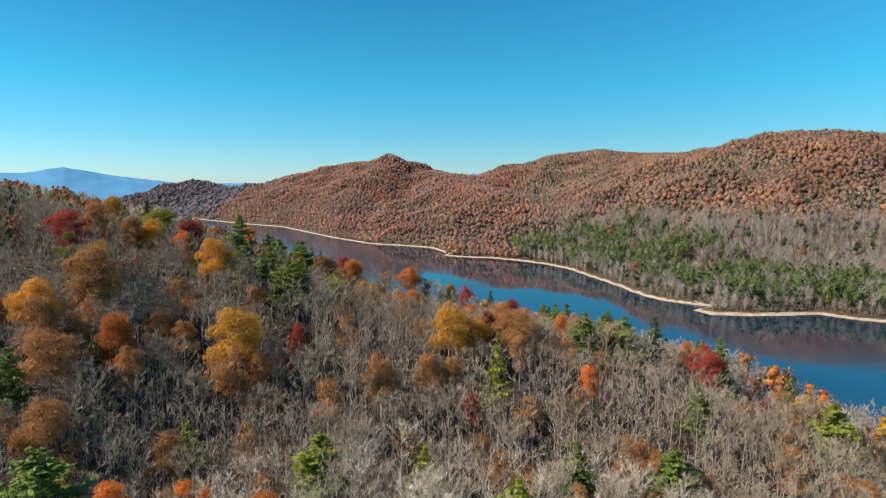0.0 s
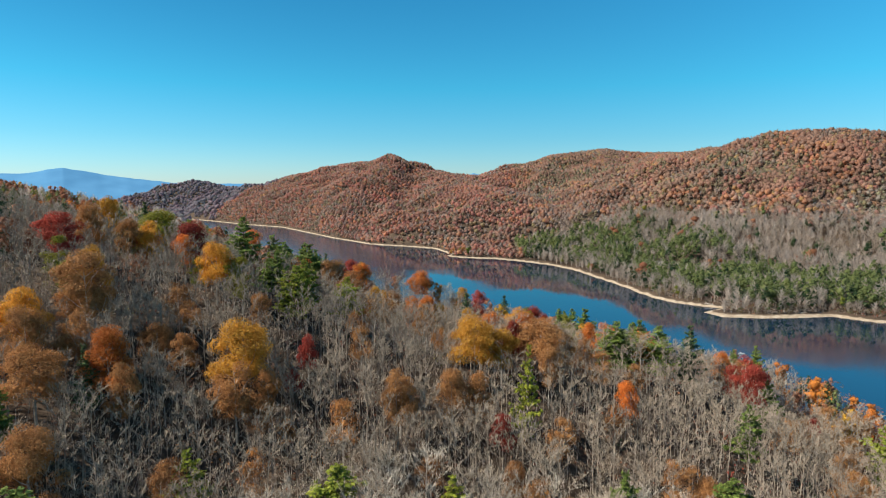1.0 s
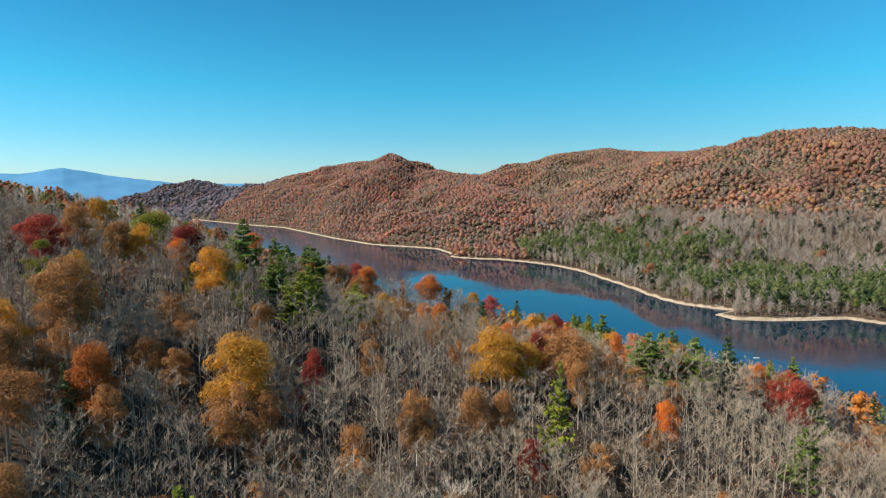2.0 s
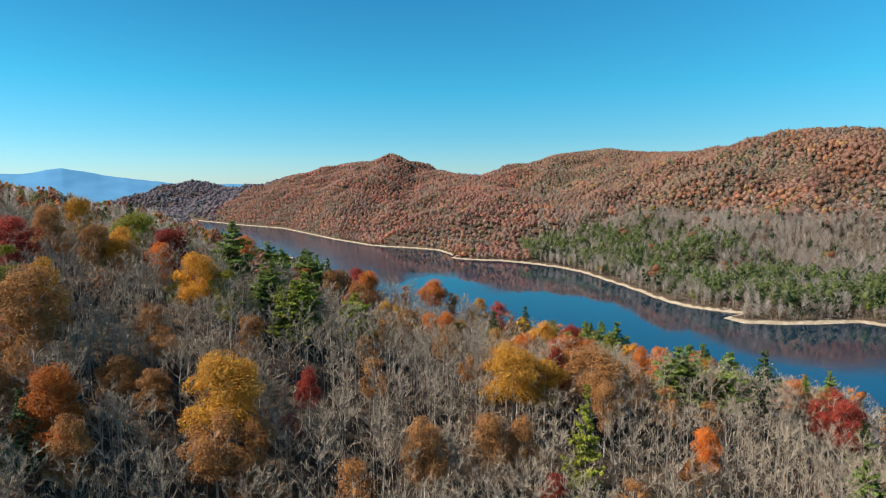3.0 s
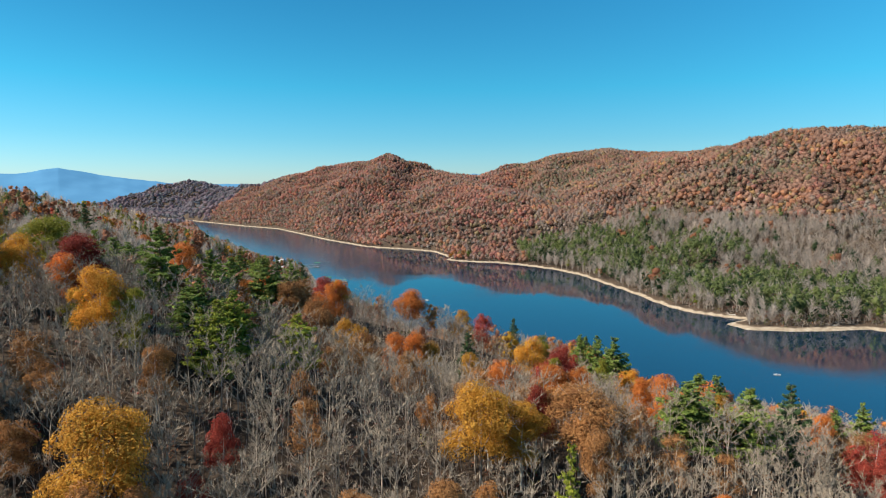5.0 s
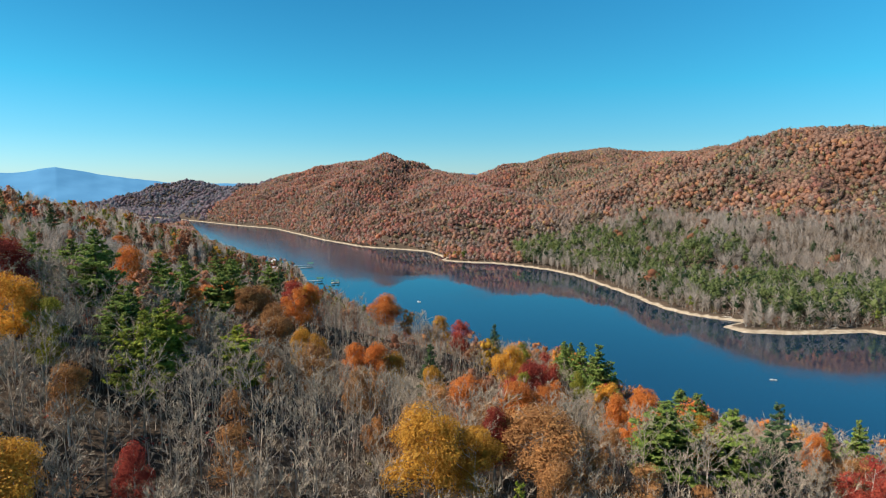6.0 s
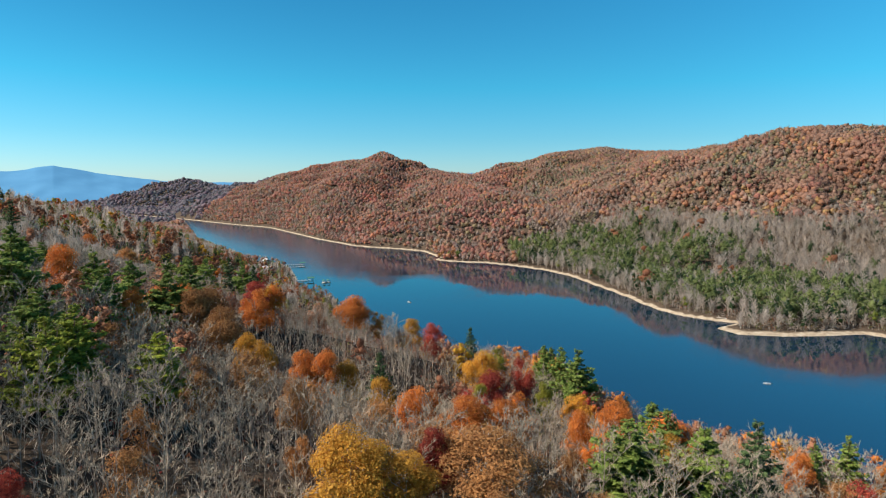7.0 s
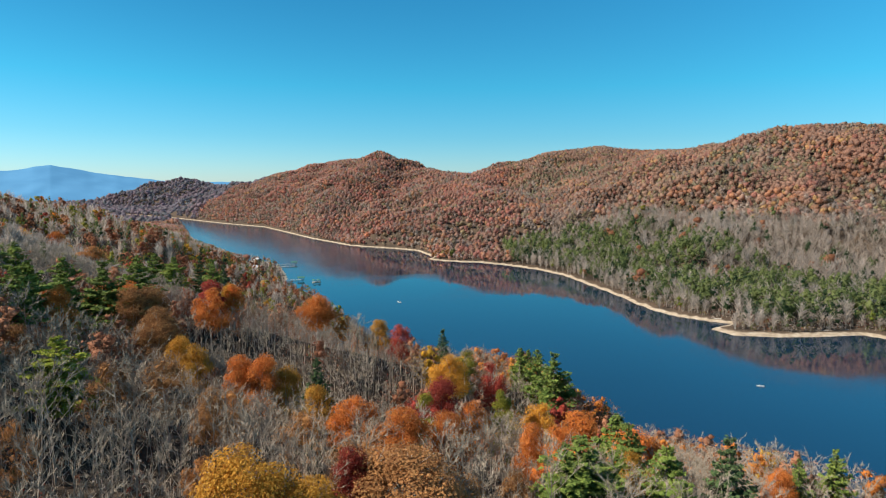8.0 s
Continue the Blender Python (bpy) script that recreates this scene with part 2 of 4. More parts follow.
def water_material():
    m, nodes, links, b = material("lake water", 0.06, 0.5)
    b.inputs["IOR"].default_value = 1.9
    col = ramp(nodes, links, noise_of(nodes, links, 0.006, 3), [(0.3, (0.004, 0.015, 0.030)), (0.7, (0.005, 0.019, 0.038))])
    links.new(col, b.inputs["Base Color"])
    calm = ramp(nodes, links, noise_of(nodes, links, 0.012, 4), [(0.45, (0.025, 0.025, 0.025)), (0.65, (0.10, 0.10, 0.10))])
    # the upper lake, towards the near shore, lies in the wind
    sep = nodes.new("ShaderNodeSeparateXYZ")
    links.new(nodes.new("ShaderNodeNewGeometry").outputs["Position"], sep.inputs[0])
    gusts = []
    for axis, start, full in (("X", -20.0, -190.0), ("Y", 560.0, 860.0)):
        reach = nodes.new("ShaderNodeMapRange")
        reach.inputs["From Min"].default_value, reach.inputs["From Max"].default_value = start, full
        links.new(sep.outputs[axis], reach.inputs["Value"])
        gusts.append(reach.outputs["Result"])
    wind = blend(nodes, links, "MULTIPLY", 1.0, gusts[0], gusts[1])
    links.new(blend(nodes, links, "MIX", wind, calm, (0.15, 0.15, 0.15)), b.inputs["Roughness"])
    bump = nodes.new("ShaderNodeBump")
    bump.inputs["Strength"].default_value, bump.inputs["Distance"].default_value = 0.05, 0.1
    links.new(noise_of(nodes, links, 0.8, 4), bump.inputs["Height"])
    links.new(bump.outputs["Normal"], b.inputs["Normal"])
    return m


def plain(name, col, rough=0.7, vary=0.15, scale=2.0, metal=0.0):
    m, nodes, links, b = material(name, rough, 0.3)
    lo, hi = tuple(c * (1 - vary) for c in col), tuple(min(1, c * (1 + vary)) for c in col)
    links.new(ramp(nodes, links, noise_of(nodes, links, scale, 5), [(0.3, lo), (0.7, hi)]), b.inputs["Base Color"])
    b.inputs["Metallic"].default_value = metal
    return m


# ---- mesh helpers ----
def make_mesh(name, verts, tris, mat=None, tint=None, smooth=False):
    """A mesh from arrays of corners and triangles; tint: a colour for each corner."""
    me = bpy.data.meshes.new(name)
    n, k = len(verts), len(tris)
    me.vertices.add(n)
    me.vertices.foreach_set("co", np.ascontiguousarray(verts, np.float32).ravel())
    me.loops.add(3 * k)
    me.loops.foreach_set("vertex_index", np.ascontiguousarray(tris, np.int32).ravel())
    me.polygons.add(k)
    me.polygons.foreach_set("loop_start", np.arange(0, 3 * k, 3, dtype=np.int32))
    me.polygons.foreach_set("use_smooth", np.full(k, smooth))
    if tint is not None:
        a = me.color_attributes.new("tint", "FLOAT_COLOR", "POINT")
        a.data.foreach_set("color", np.c_[tint, np.ones(n)].astype(np.float32).ravel())
    me.update()
    me.validate()
    if mat:
        me.materials.append(mat)
    return me


def part(name, mesh, parent, label="", mat=None):
    ob = new(name, mesh)
    ob.parent = parent
    if mat:
        ob.material_slots[0].link = "OBJECT"
        ob.material_slots[0].material = mat
    return tagged(ob, label)


def joined(pieces):
    """Several (corners, triangles) as one."""
    at, vs, fs = 0, [], []
    for v, f in pieces:
        vs.append(np.asarray(v, float).reshape(-1, 3))
        fs.append(np.asarray(f, int).reshape(-1, 3) + at)
        at += len(vs[-1])
    return np.concatenate(vs), np.concatenate(fs)


def tube(points, radii, sides=5):
    """A round tapered limb along a line of points."""
    points = np.asarray(points, float)
    way = np.gradient(points, axis=0)
    way /= np.linalg.norm(way, axis=1, keepdims=True) + 1e-9
    a = np.cross(way, np.where(np.abs(way[:, 2:]) > 0.9, (1.0, 0, 0), (0, 0, 1.0)))
    a /= np.linalg.norm(a, axis=1, keepdims=True) + 1e-9
    b = np.cross(way, a)
    turn = np.arange(sides) / sides * 2 * np.pi
    ring = points[:, None] + np.asarray(radii)[:, None, None] * (np.cos(turn)[None, :, None] * a[:, None] + np.sin(turn)[None, :, None] * b[:, None])
    tris = []
    for i in range(len(points) - 1):
        for j in range(sides):
            p, q = i * sides + j, i * sides + (j + 1) % sides
            tris += [(p, q, q + sides), (p, q + sides, p + sides)]
    return ring.reshape(-1, 3), tris


def blades(starts, ends, width, rng):
    """Thin tapering twigs, one three-cornered sliver each."""
    starts, ends = np.asarray(starts), np.asarray(ends)
    way = ends - starts
    side = np.cross(way, rng.normal(size=way.shape))
    side *= np.asarray(width).reshape(-1, 1) / 2 / (np.linalg.norm(side, axis=1, keepdims=True) + 1e-9)
    n = len(starts)
    return np.stack([starts - side, starts + side, ends], 1).reshape(-1, 3), np.arange(3 * n).reshape(n, 3)


def clumps(centres, facing, size, rng, fold=0.35):
    """Sprays of leaves: a bent four-cornered leaf mass at each centre, facing about the given way."""
    n = len(centres)
    facing = facing / (np.linalg.norm(facing, axis=1, keepdims=True) + 1e-9)
    u = np.cross(facing, rng.normal(size=(n, 3)))
    u /= np.linalg.norm(u, axis=1, keepdims=True) + 1e-9
    w = np.cross(facing, u)
    s = np.asarray(size).reshape(-1, 1) * np.ones((n, 1))
    jag = lambda: rng.uniform(0.6, 1.25, (n, 1))  # noqa: E731
    a, c = centres + u * s * jag() * 0.6, centres - u * s * jag() * 0.6
    b, d = centres + w * s * jag() * 0.55 - facing * s * fold, centres - w * s * jag() * 0.55 - facing * s * fold
    v = np.stack([a, b, c, d], 1).reshape(-1, 3)
    i = np.arange(n)[:, None] * 4
    return v, np.concatenate([i + (0, 1, 2), i + (0, 2, 3)], 1).reshape(-1, 3)


def lumps(centres, radius, rng):
    """Leaf masses with some body: an uneven eight-sided lump at each centre."""
    n = len(centres)
    axes = np.linalg.qr(rng.normal(size=(n, 3, 3)))[0]
    r = np.asarray(radius).reshape(-1, 1, 1) * rng.uniform(0.65, 1.3, (n, 3, 2))[..., None].reshape(n, 6, 1)
    out = np.stack([axes, -axes], 2).reshape(n, 6, 3) * r
    v = np.asarray(centres)[:, None] + out
    f = np.array([(0, 2, 4), (2, 1, 4), (1, 3, 4), (3, 0, 4), (2, 0, 5), (1, 2, 5), (3, 1, 5), (0, 3, 5)])
    return v.reshape(-1, 3), (np.arange(n)[:, None, None] * 6 + f).reshape(-1, 3)


# ---- ground and lake ----
def spread(lo, fine_lo, fine_hi, hi, fine, coarse):
    """Grid lines that lie close in the middle stretch and wider apart outside it."""
    left = fine_lo - np.cumsum(np.linspace(fine, coarse, 400))
    right = fine_hi + np.cumsum(np.linspace(fine, coarse, 400))
    left, right = left[left > lo][::-1], right[right < hi]
    return np.r_[lo, left, np.arange(fine_lo, fine_hi + fine, fine), right, hi]


def build_ground():
    gx, gy = spread(-4300, -330, 380, 4300, 6.0, 80), spread(-700, 30, 620, 4700, 6.0, 70)
    x, y = np.meshgrid(gx, gy)
    z = ground_height(x.ravel(), y.ravel())
    nx, ny = len(gx), len(gy)
    i, j = np.meshgrid(np.arange(nx - 1), np.arange(ny - 1))
    p = (j * nx + i).ravel()
    tris = np.concatenate([np.stack([p, p + 1, p + nx + 1], 1), np.stack([p, p + nx + 1, p + nx], 1)])
    ob = new("ground", make_mesh("ground", np.stack([x.ravel(), y.ravel(), z], 1), tris, ground_material(), smooth=True))
    tagged(ob, "forest floor of brown leaf litter with a sandy lake shore", "ground", kind="structure")
    gx, gy = np.linspace(-2400, 900, 12), np.linspace(-500, 3300, 14)
    x, y = np.meshgrid(gx, gy)
    nx, ny = 12, 14
    i, j = np.meshgrid(np.arange(nx - 1), np.arange(ny - 1))
    p = (j * nx + i).ravel()
    tris = np.concatenate([np.stack([p, p + 1, p + nx + 1], 1), np.stack([p, p + nx + 1, p + nx], 1)])
    ob = new("water", make_mesh("water", np.stack([x.ravel(), y.ravel(), 0 * x.ravel()], 1), tris, water_material(), smooth=True))
    tagged(ob, "calm deep blue lake water mirroring the hills", "lake", kind="structure")


build_ground()


def build_far_mountains():
    """The blue mountains at the end of the valley, a long way behind everything else, with haze painted in."""
    m, nodes, links, b = material("far mountain in painted haze", 1.0, 0.0)
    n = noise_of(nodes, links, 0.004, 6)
    # distance haze is put in as blue base colour and a weak glow
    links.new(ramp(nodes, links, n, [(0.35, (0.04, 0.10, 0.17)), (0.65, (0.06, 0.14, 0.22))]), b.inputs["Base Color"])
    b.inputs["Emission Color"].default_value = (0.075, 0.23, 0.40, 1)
    b.inputs["Emission Strength"].default_value = HAZE_GLOW
    for name, crest in (("backdrop", [(-4300, 2100, 150), (-3350, 3500, 212), (-2703, 3831, 202), (-2600, 3902, 228), (-2532, 3947, 244), (-2412, 4022, 222), (-2297, 4090, 197), (-2159, 4164, 176),
                                      (-1949, 4267, 145), (-1600, 4380, 140), (-1000, 4500, 130)]),
                        ("backdrop", [(-150, 4560, 150), (150, 4560, 190), (235, 4560, 222), (330, 4560, 205), (700, 4500, 170)])):
        s = np.linspace(0, len(crest) - 1, 160)
        cx, cy, cz = (np.interp(s, range(len(crest)), [c[k] for c in crest]) for k in range(3))
        even = np.ones(15) / 15
        cx, cy = (np.convolve(np.pad(c, 7, mode="edge"), even, mode="valid") for c in (cx, cy))
        cz = cz + waves(cx, cy, 420, 8) * 2 + waves(cx, cy, 150, 9) * 1.5
        rows, pts = 14, []
        for k in range(rows):
            u = k / (rows - 1)
            bulge = 1 + 0.03 * waves(cx, cy + k * 60, 300, 10)
            pts.append(np.stack([cx * (1 - 0.14 * u * bulge), cy * (1 - 0.14 * u * bulge), cz * (1 - u ** 1.15) - 3], 1))
        v = np.concatenate(pts)
        i, j = np.meshgrid(np.arange(159), np.arange(rows - 1))
        p = (j * 160 + i).ravel()
        tris = np.concatenate([np.stack([p, p + 160, p + 161], 1), np.stack([p, p + 161, p + 1], 1)])
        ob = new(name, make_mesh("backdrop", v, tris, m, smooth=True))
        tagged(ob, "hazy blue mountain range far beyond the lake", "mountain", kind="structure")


build_far_mountains()


# ---- kinds of tree: each built once, then copied ----
def limbs_of(rng, height, first, count, rise, reach, wander=0.5):
    """A trunk line and its limbs as lines of points; the limbs grow out and up from the trunk."""
    k = 8
    t = np.linspace(0, 1, k)
    lean = np.cumsum(rng.normal(0, wander * 0.25, (k, 2)), axis=0) * t[:, None]
    trunk = np.c_[lean, t * height * 0.93]
    limbs = []
    for i in range(count):
        u = first + (0.97 - first) * (i + rng.uniform(0, 0.8)) / count
        start = np.array([np.interp(u, t, trunk[:, a]) for a in range(3)])
        az = i * 2.4 + rng.uniform(-0.6, 0.6)
        length = reach * height * (1.15 - 0.75 * (u - first) / (1 - first)) * rng.uniform(0.75, 1.2)
        up = rise * rng.uniform(0.8, 1.3)
        s = np.linspace(0, 1, 4)[:, None]
        out = np.array([math.cos(az), math.sin(az), 0])
        line = start + out * s * length + np.array([0, 0, 1]) * (s * length * up + s * s * length * 0.35) + rng.normal(0, 0.05 * length, (4, 3)) * s
        limbs.append((u, line))
    return trunk, limbs


def trunk_mesh(name, trunk, limbs, thick, mat, sides=5, more=()):
    n = len(trunk)
    pieces = [tube(trunk, thick * (1.08 - np.linspace(0, 1, n)) ** 0.9, sides)]
    for u, line in limbs:
        r = thick * 0.42 * (1.1 - u)
        pieces.append(tube(line, (r + 0.02) * np.array([1, 0.75, 0.5, 0.2]), 3))
    return make_mesh(name, *joined(pieces + list(more)), mat, smooth=True)


def bare_meshes(seed, boughs=13, forks=8, sprays=24, spray=0.036, sides=5, thick=0.15):
    """A leafless hardwood, 19 m high: a trunk that parts into spreading limbs and boughs, and a round crown of fine twigs."""
    rng = np.random.RandomState(seed)
    H = 19.0
    trunk, limbs = limbs_of(rng, H, rng.uniform(0.28, 0.42), boughs, rng.uniform(1.0, 1.4), rng.uniform(0.19, 0.245), 0.7)
    starts, ends = [], []
    for u, line in limbs + [(1.0, trunk[-4:])]:
        along = (line[-1] - line[0]) / np.linalg.norm(line[-1] - line[0])
        for k in range(forks):
            s = rng.uniform(0.3, 1.0)
            a = np.array([np.interp(s, np.linspace(0, 1, 4), line[:, c]) for c in range(3)])
            way = along * 0.9 + rng.normal(0, 0.46, 3) + np.array([0, 0, 0.42])
            starts.append(a)
            ends.append(a + way / np.linalg.norm(way) * rng.uniform(1.3, 2.9))
    starts, ends = np.array(starts), np.array(ends)
    girth = 0.075 if sides > 3 else 0.10
    wood = [blades(starts, ends, girth, rng), blades(starts, ends, girth, rng)]
    s = rng.uniform(0.2, 1.0, (len(starts), sprays, 1))
    at = (starts[:, None] + (ends - starts)[:, None] * s).reshape(-1, 3)
    way = np.repeat((ends - starts) / np.linalg.norm(ends - starts, axis=1, keepdims=True), sprays, 0) * 0.8 + rng.normal(0, 0.5, at.shape) + (0, 0, 0.32)
    tips = at + way * rng.uniform(0.4, 1.1, (len(at), 1))
    crown = blades(at, tips, spray, rng)
    return trunk_mesh("trunk", trunk, limbs, thick, BARK, sides, wood), make_mesh("crown", *crown, TWIG)


def leafy_meshes(seed, n=900, size=0.62, shape="round", thin=1.0):
    """A broadleaf tree in leaf, 18 m high and about 11 m across: lumpy crown of many leaf sprays with gaps between the boughs."""
    rng = np.random.RandomState(seed)
    H = 18.0
    trunk, limbs = limbs_of(rng, H, 0.3, 11, 0.75, 0.24)
    wide, low, top = {"round": (5.0, 5.5, 18.5), "tall": (3.4, 4.0, 20.0), "broad": (6.2, 6.5, 17.5)}[shape]
    boles = 30
    u = rng.uniform(0, 1, boles)
    az = np.arange(boles) * 2.4 + rng.uniform(-0.5, 0.5, boles)
    prof = np.sin(np.pi * (0.12 + 0.83 * u) ** 0.75) ** 0.7
    rad = wide * prof * rng.uniform(0.3, 0.85, boles)
    zc = low + 1.2 + u * (top - low - 2.4)
    centre = np.c_[rad * np.cos(az), rad * np.sin(az), zc]
    r = wide * rng.uniform(0.28, 0.46, boles)
    which = rng.choice(boles, n, p=r ** 2 / (r ** 2).sum())
    way = rng.normal(size=(n, 3)) + (0, 0, 0.35) + centre[which] * (0.12, 0.12, 0.0)
    way /= np.linalg.norm(way, axis=1, keepdims=True)
    at = centre[which] + way * (r[which] * rng.uniform(0.55, 1.08, n) ** 0.6)[:, None] * (1, 1, 0.8)
    facing = way + rng.normal(0, 0.36, (n, 3)) + (0, 0, 0.2)
    crown = joined([clumps(at, facing, size * rng.uniform(0.55, 1.3, n) * thin, rng), lumps(centre, r * 0.42, rng)])
    return trunk_mesh("trunk", trunk, limbs, 0.24, BARK), make_mesh("crown", *crown, LEAF["gold"])


def pine_meshes(seed, whorls=13, arms=6, tufts=19, wide=5.2, first=0.28, blunt=2.0, tuft=0.92):
    """A pine, 22 m high: straight trunk, whorls of level boughs with gaps between, needles in tufts."""
    rng = np.random.RandomState(seed)
    H = 22.0
    t = np.linspace(0, 1, 7)
    trunk = np.c_[np.cumsum(rng.normal(0, 0.08, (7, 2)), axis=0), t * H]
    pieces, at, facing, sizes, limbs = [], [], [], [], []
    for i in range(whorls):
        u = first + (0.97 - first) * (i / (whorls - 1)) ** 0.92
        prof = (1 - ((u - first) / (1.04 - first)) ** blunt) * (0.65 + 0.35 * min(1, (u - first) / 0.12 + 0.3))
        for j in range(arms):
            az = i * 1.1 + j * 2 * np.pi / arms + rng.uniform(-0.5, 0.5)
            length = max(0.7, wide * prof * rng.uniform(0.4, 1.2))
            out = np.array([math.cos(az), math.sin(az), 0])
            start = np.array([trunk[3, 0], trunk[3, 1], (u + rng.uniform(-0.5, 0.4) * (0.97 - first) / whorls) * H])
            s = np.linspace(0, 1, 4)[:, None]
            line = start + out * s * length + np.array([0, 0, 1]) * ((-0.12 + 0.4 * u) * s * length + 0.22 * s * s * length)
            limbs.append((u, line))
            k = max(3, int(tufts * length / wide + 2))
            f = rng.uniform(0.22, 1.05, k)[:, None]
            c = start + out * f * length + np.array([0, 0, 1]) * ((-0.12 + 0.4 * u) * f * length + 0.22 * f * f * length)
            side = np.cross(out, (0, 0, 1))
            c = c + side * rng.normal(0, 0.2 * length, (k, 1)) * f + (0, 0, 1) * rng.uniform(-0.1, 0.3, (k, 1))
            at.append(c)
            facing.append(np.array([0, 0, 1.0]) + out * 0.4 + rng.normal(0, 0.6, (k, 3)))
            sizes.append(np.full(k, 0.5 + 0.16 * length) * tuft * rng.uniform(0.7, 1.25, k))
    c = np.concatenate(at), np.concatenate(facing), np.concatenate(sizes)
    tip = np.c_[rng.normal(0, 0.15, (10, 2)), H * rng.uniform(0.95, 1.01, 10)]
    crown = joined([clumps(*c, rng, 0.3), clumps(c[0] - (0, 0, 0.12), c[1] + rng.normal(0, 0.8, c[1].shape), c[2] * 0.7, rng, 0.2),
                    clumps(tip, rng.normal(size=(10, 3)), np.full(10, 0.4), rng)])
    return trunk_mesh("trunk", trunk, limbs, 0.26, PINE_BARK), make_mesh("crown", *crown, LEAF["pine"])


SHAPES = {
    "bare": [bare_meshes(11 + i) for i in range(6)],
    "thin_bare": [bare_meshes(31 + i, 10, 7, 17) for i in range(3)],
    "round": [leafy_meshes(51 + i, 9500, 0.26, "round") for i in range(4)],
    "tall": [leafy_meshes(61 + i, 6000, 0.25, "tall") for i in range(3)],
    "broad": [leafy_meshes(71 + i, 12000, 0.26, "broad") for i in range(3)],
    "light": [leafy_meshes(81 + i, 3400, 0.28, "round") for i in range(4)],
    "pine": [pine_meshes(91 + i, 15, 6, 46, 5.0, 0.24, 1.6, 0.78) for i in range(4)],
    "spruce": [pine_meshes(101 + i, 20, 6, 32, 4.2, 0.12, 1.3, 0.74) for i in range(2)],
    "ragged": [pine_meshes(111 + i, 14, 5, 34, 4.6, 0.18, 1.3, 0.72) for i in range(2)],
}
BUILT_HEIGHT = {"bare": 20.5, "thin_bare": 20.5, "round": 19.0, "tall": 20.5, "broad": 18.0, "light": 19.0, "pine": 22.2, "spruce": 22.2, "ragged": 22.2}
KINDS = {   # look: shapes, colour, name, label, category
    "bare": (("bare", "thin_bare"), None, "bare_tree", "leafless grey hardwood tree in the autumn woods", "tree"),
    "gold": (("round", "broad"), "gold", "hickory_tree", "golden yellow hickory tree in full autumn leaf", "tree"),
    "orange": (("round", "broad"), "orange", "maple_tree", "bright orange maple tree in autumn leaf", "tree"),
    "russet": (("round", "broad"), "russet", "oak_tree", "russet brown oak tree holding dry leaves", "tree"),
    "red": (("round", "broad"), "red", "red_maple_tree", "deep red maple tree among bare trunks", "tree"),
    "olive": (("tall", "round"), "olive", "poplar_tree", "yellow-green poplar tree still in leaf", "tree"),
    "pine": (("pine",), "pine", "pine_tree", "green white pine with level boughs", "tree"),
    "spruce": (("spruce",), "spruce", "hemlock_tree", "dark green hemlock with a pointed crown", "tree"),
    "lime": (("ragged", "pine"), "lime", "young_pine_tree", "light green young pine with open ragged boughs", "tree"),
}
BUILT_WIDTH = {"bare": 8.0, "thin_bare": 8.0, "round": 8.4, "tall": 6.4, "broad": 10.4, "light": 8.4, "pine": 6.4, "spruce": 6.4, "ragged": 6.6}
STOCKY = {"gold": 0.5, "russet": 0.5, "orange": 0.6, "red": 0.6, "olive": 0.45, "pine": 9.0, "spruce": 9.0, "lime": 9.0}     # wider for its height: the second shape
PROTO = {}
PLANTED = []


def plant(look_, x, y, foot, height, girth=1.0, turn=0.0, pick=0, light=False):
    """One tree as a thing of its own: an empty at the foot, with trunk and crown."""
    shapes, leaf, name, label, category = KINDS[look_]
    shape = "light" if light and leaf and "pine" not in name and name != "hemlock_tree" else shapes[pick % len(shapes)]
    variant = (pick // len(shapes)) % len(SHAPES[shape])
    key = (look_, shape, variant)
    z = float(foot) - 0.15
    s = height / BUILT_HEIGHT[shape]
    place = Matrix.LocRotScale((x, y, z), Euler((0, 0, turn)), (s * girth, s * girth, s))
    if key in PROTO:
        ob = copy_thing(PROTO[key], Matrix())
        ob.matrix_basis = place
    else:
        ob = PROTO[key] = tagged(new(name), label, category, name.replace("_", " ") + "s of the near slope")
        ob.empty_display_size = 0.5
        ob.matrix_basis = place
        trunk, crown = SHAPES[shape][variant]
        part("trunk", trunk, ob)
        part("crown", crown, ob, mat=LEAF[leaf] if leaf else None)
    return ob


# ---- woods that nobody could count ----
TINT = {
    "bare": ((0.32, 0.265, 0.215), (0.48, 0.40, 0.335)), "gold": ((0.40, 0.21, 0.02), (0.55, 0.31, 0.04)), "orange": ((0.42, 0.13, 0.025), (0.55, 0.20, 0.04)),
    "russet": ((0.22, 0.09, 0.05), (0.36, 0.16, 0.085)), "red": ((0.28, 0.045, 0.03), (0.38, 0.075, 0.045)), "olive": ((0.16, 0.15, 0.025), (0.26, 0.23, 0.04)),
    "pine": ((0.095, 0.125, 0.045), (0.185, 0.21, 0.075)), "spruce": ((0.025, 0.05, 0.022), (0.045, 0.075, 0.03)), "lime": ((0.13, 0.16, 0.025), (0.2, 0.22, 0.04)),
}
LOOKS = list(TINT)


def colours(looks, rng):
    lo = np.array([TINT[LOOKS[i]][0] for i in range(len(LOOKS))])[looks]
    hi = np.array([TINT[LOOKS[i]][1] for i in range(len(LOOKS))])[looks]
    return lo + (hi - lo) * rng.uniform(0, 1, (len(looks), 1))


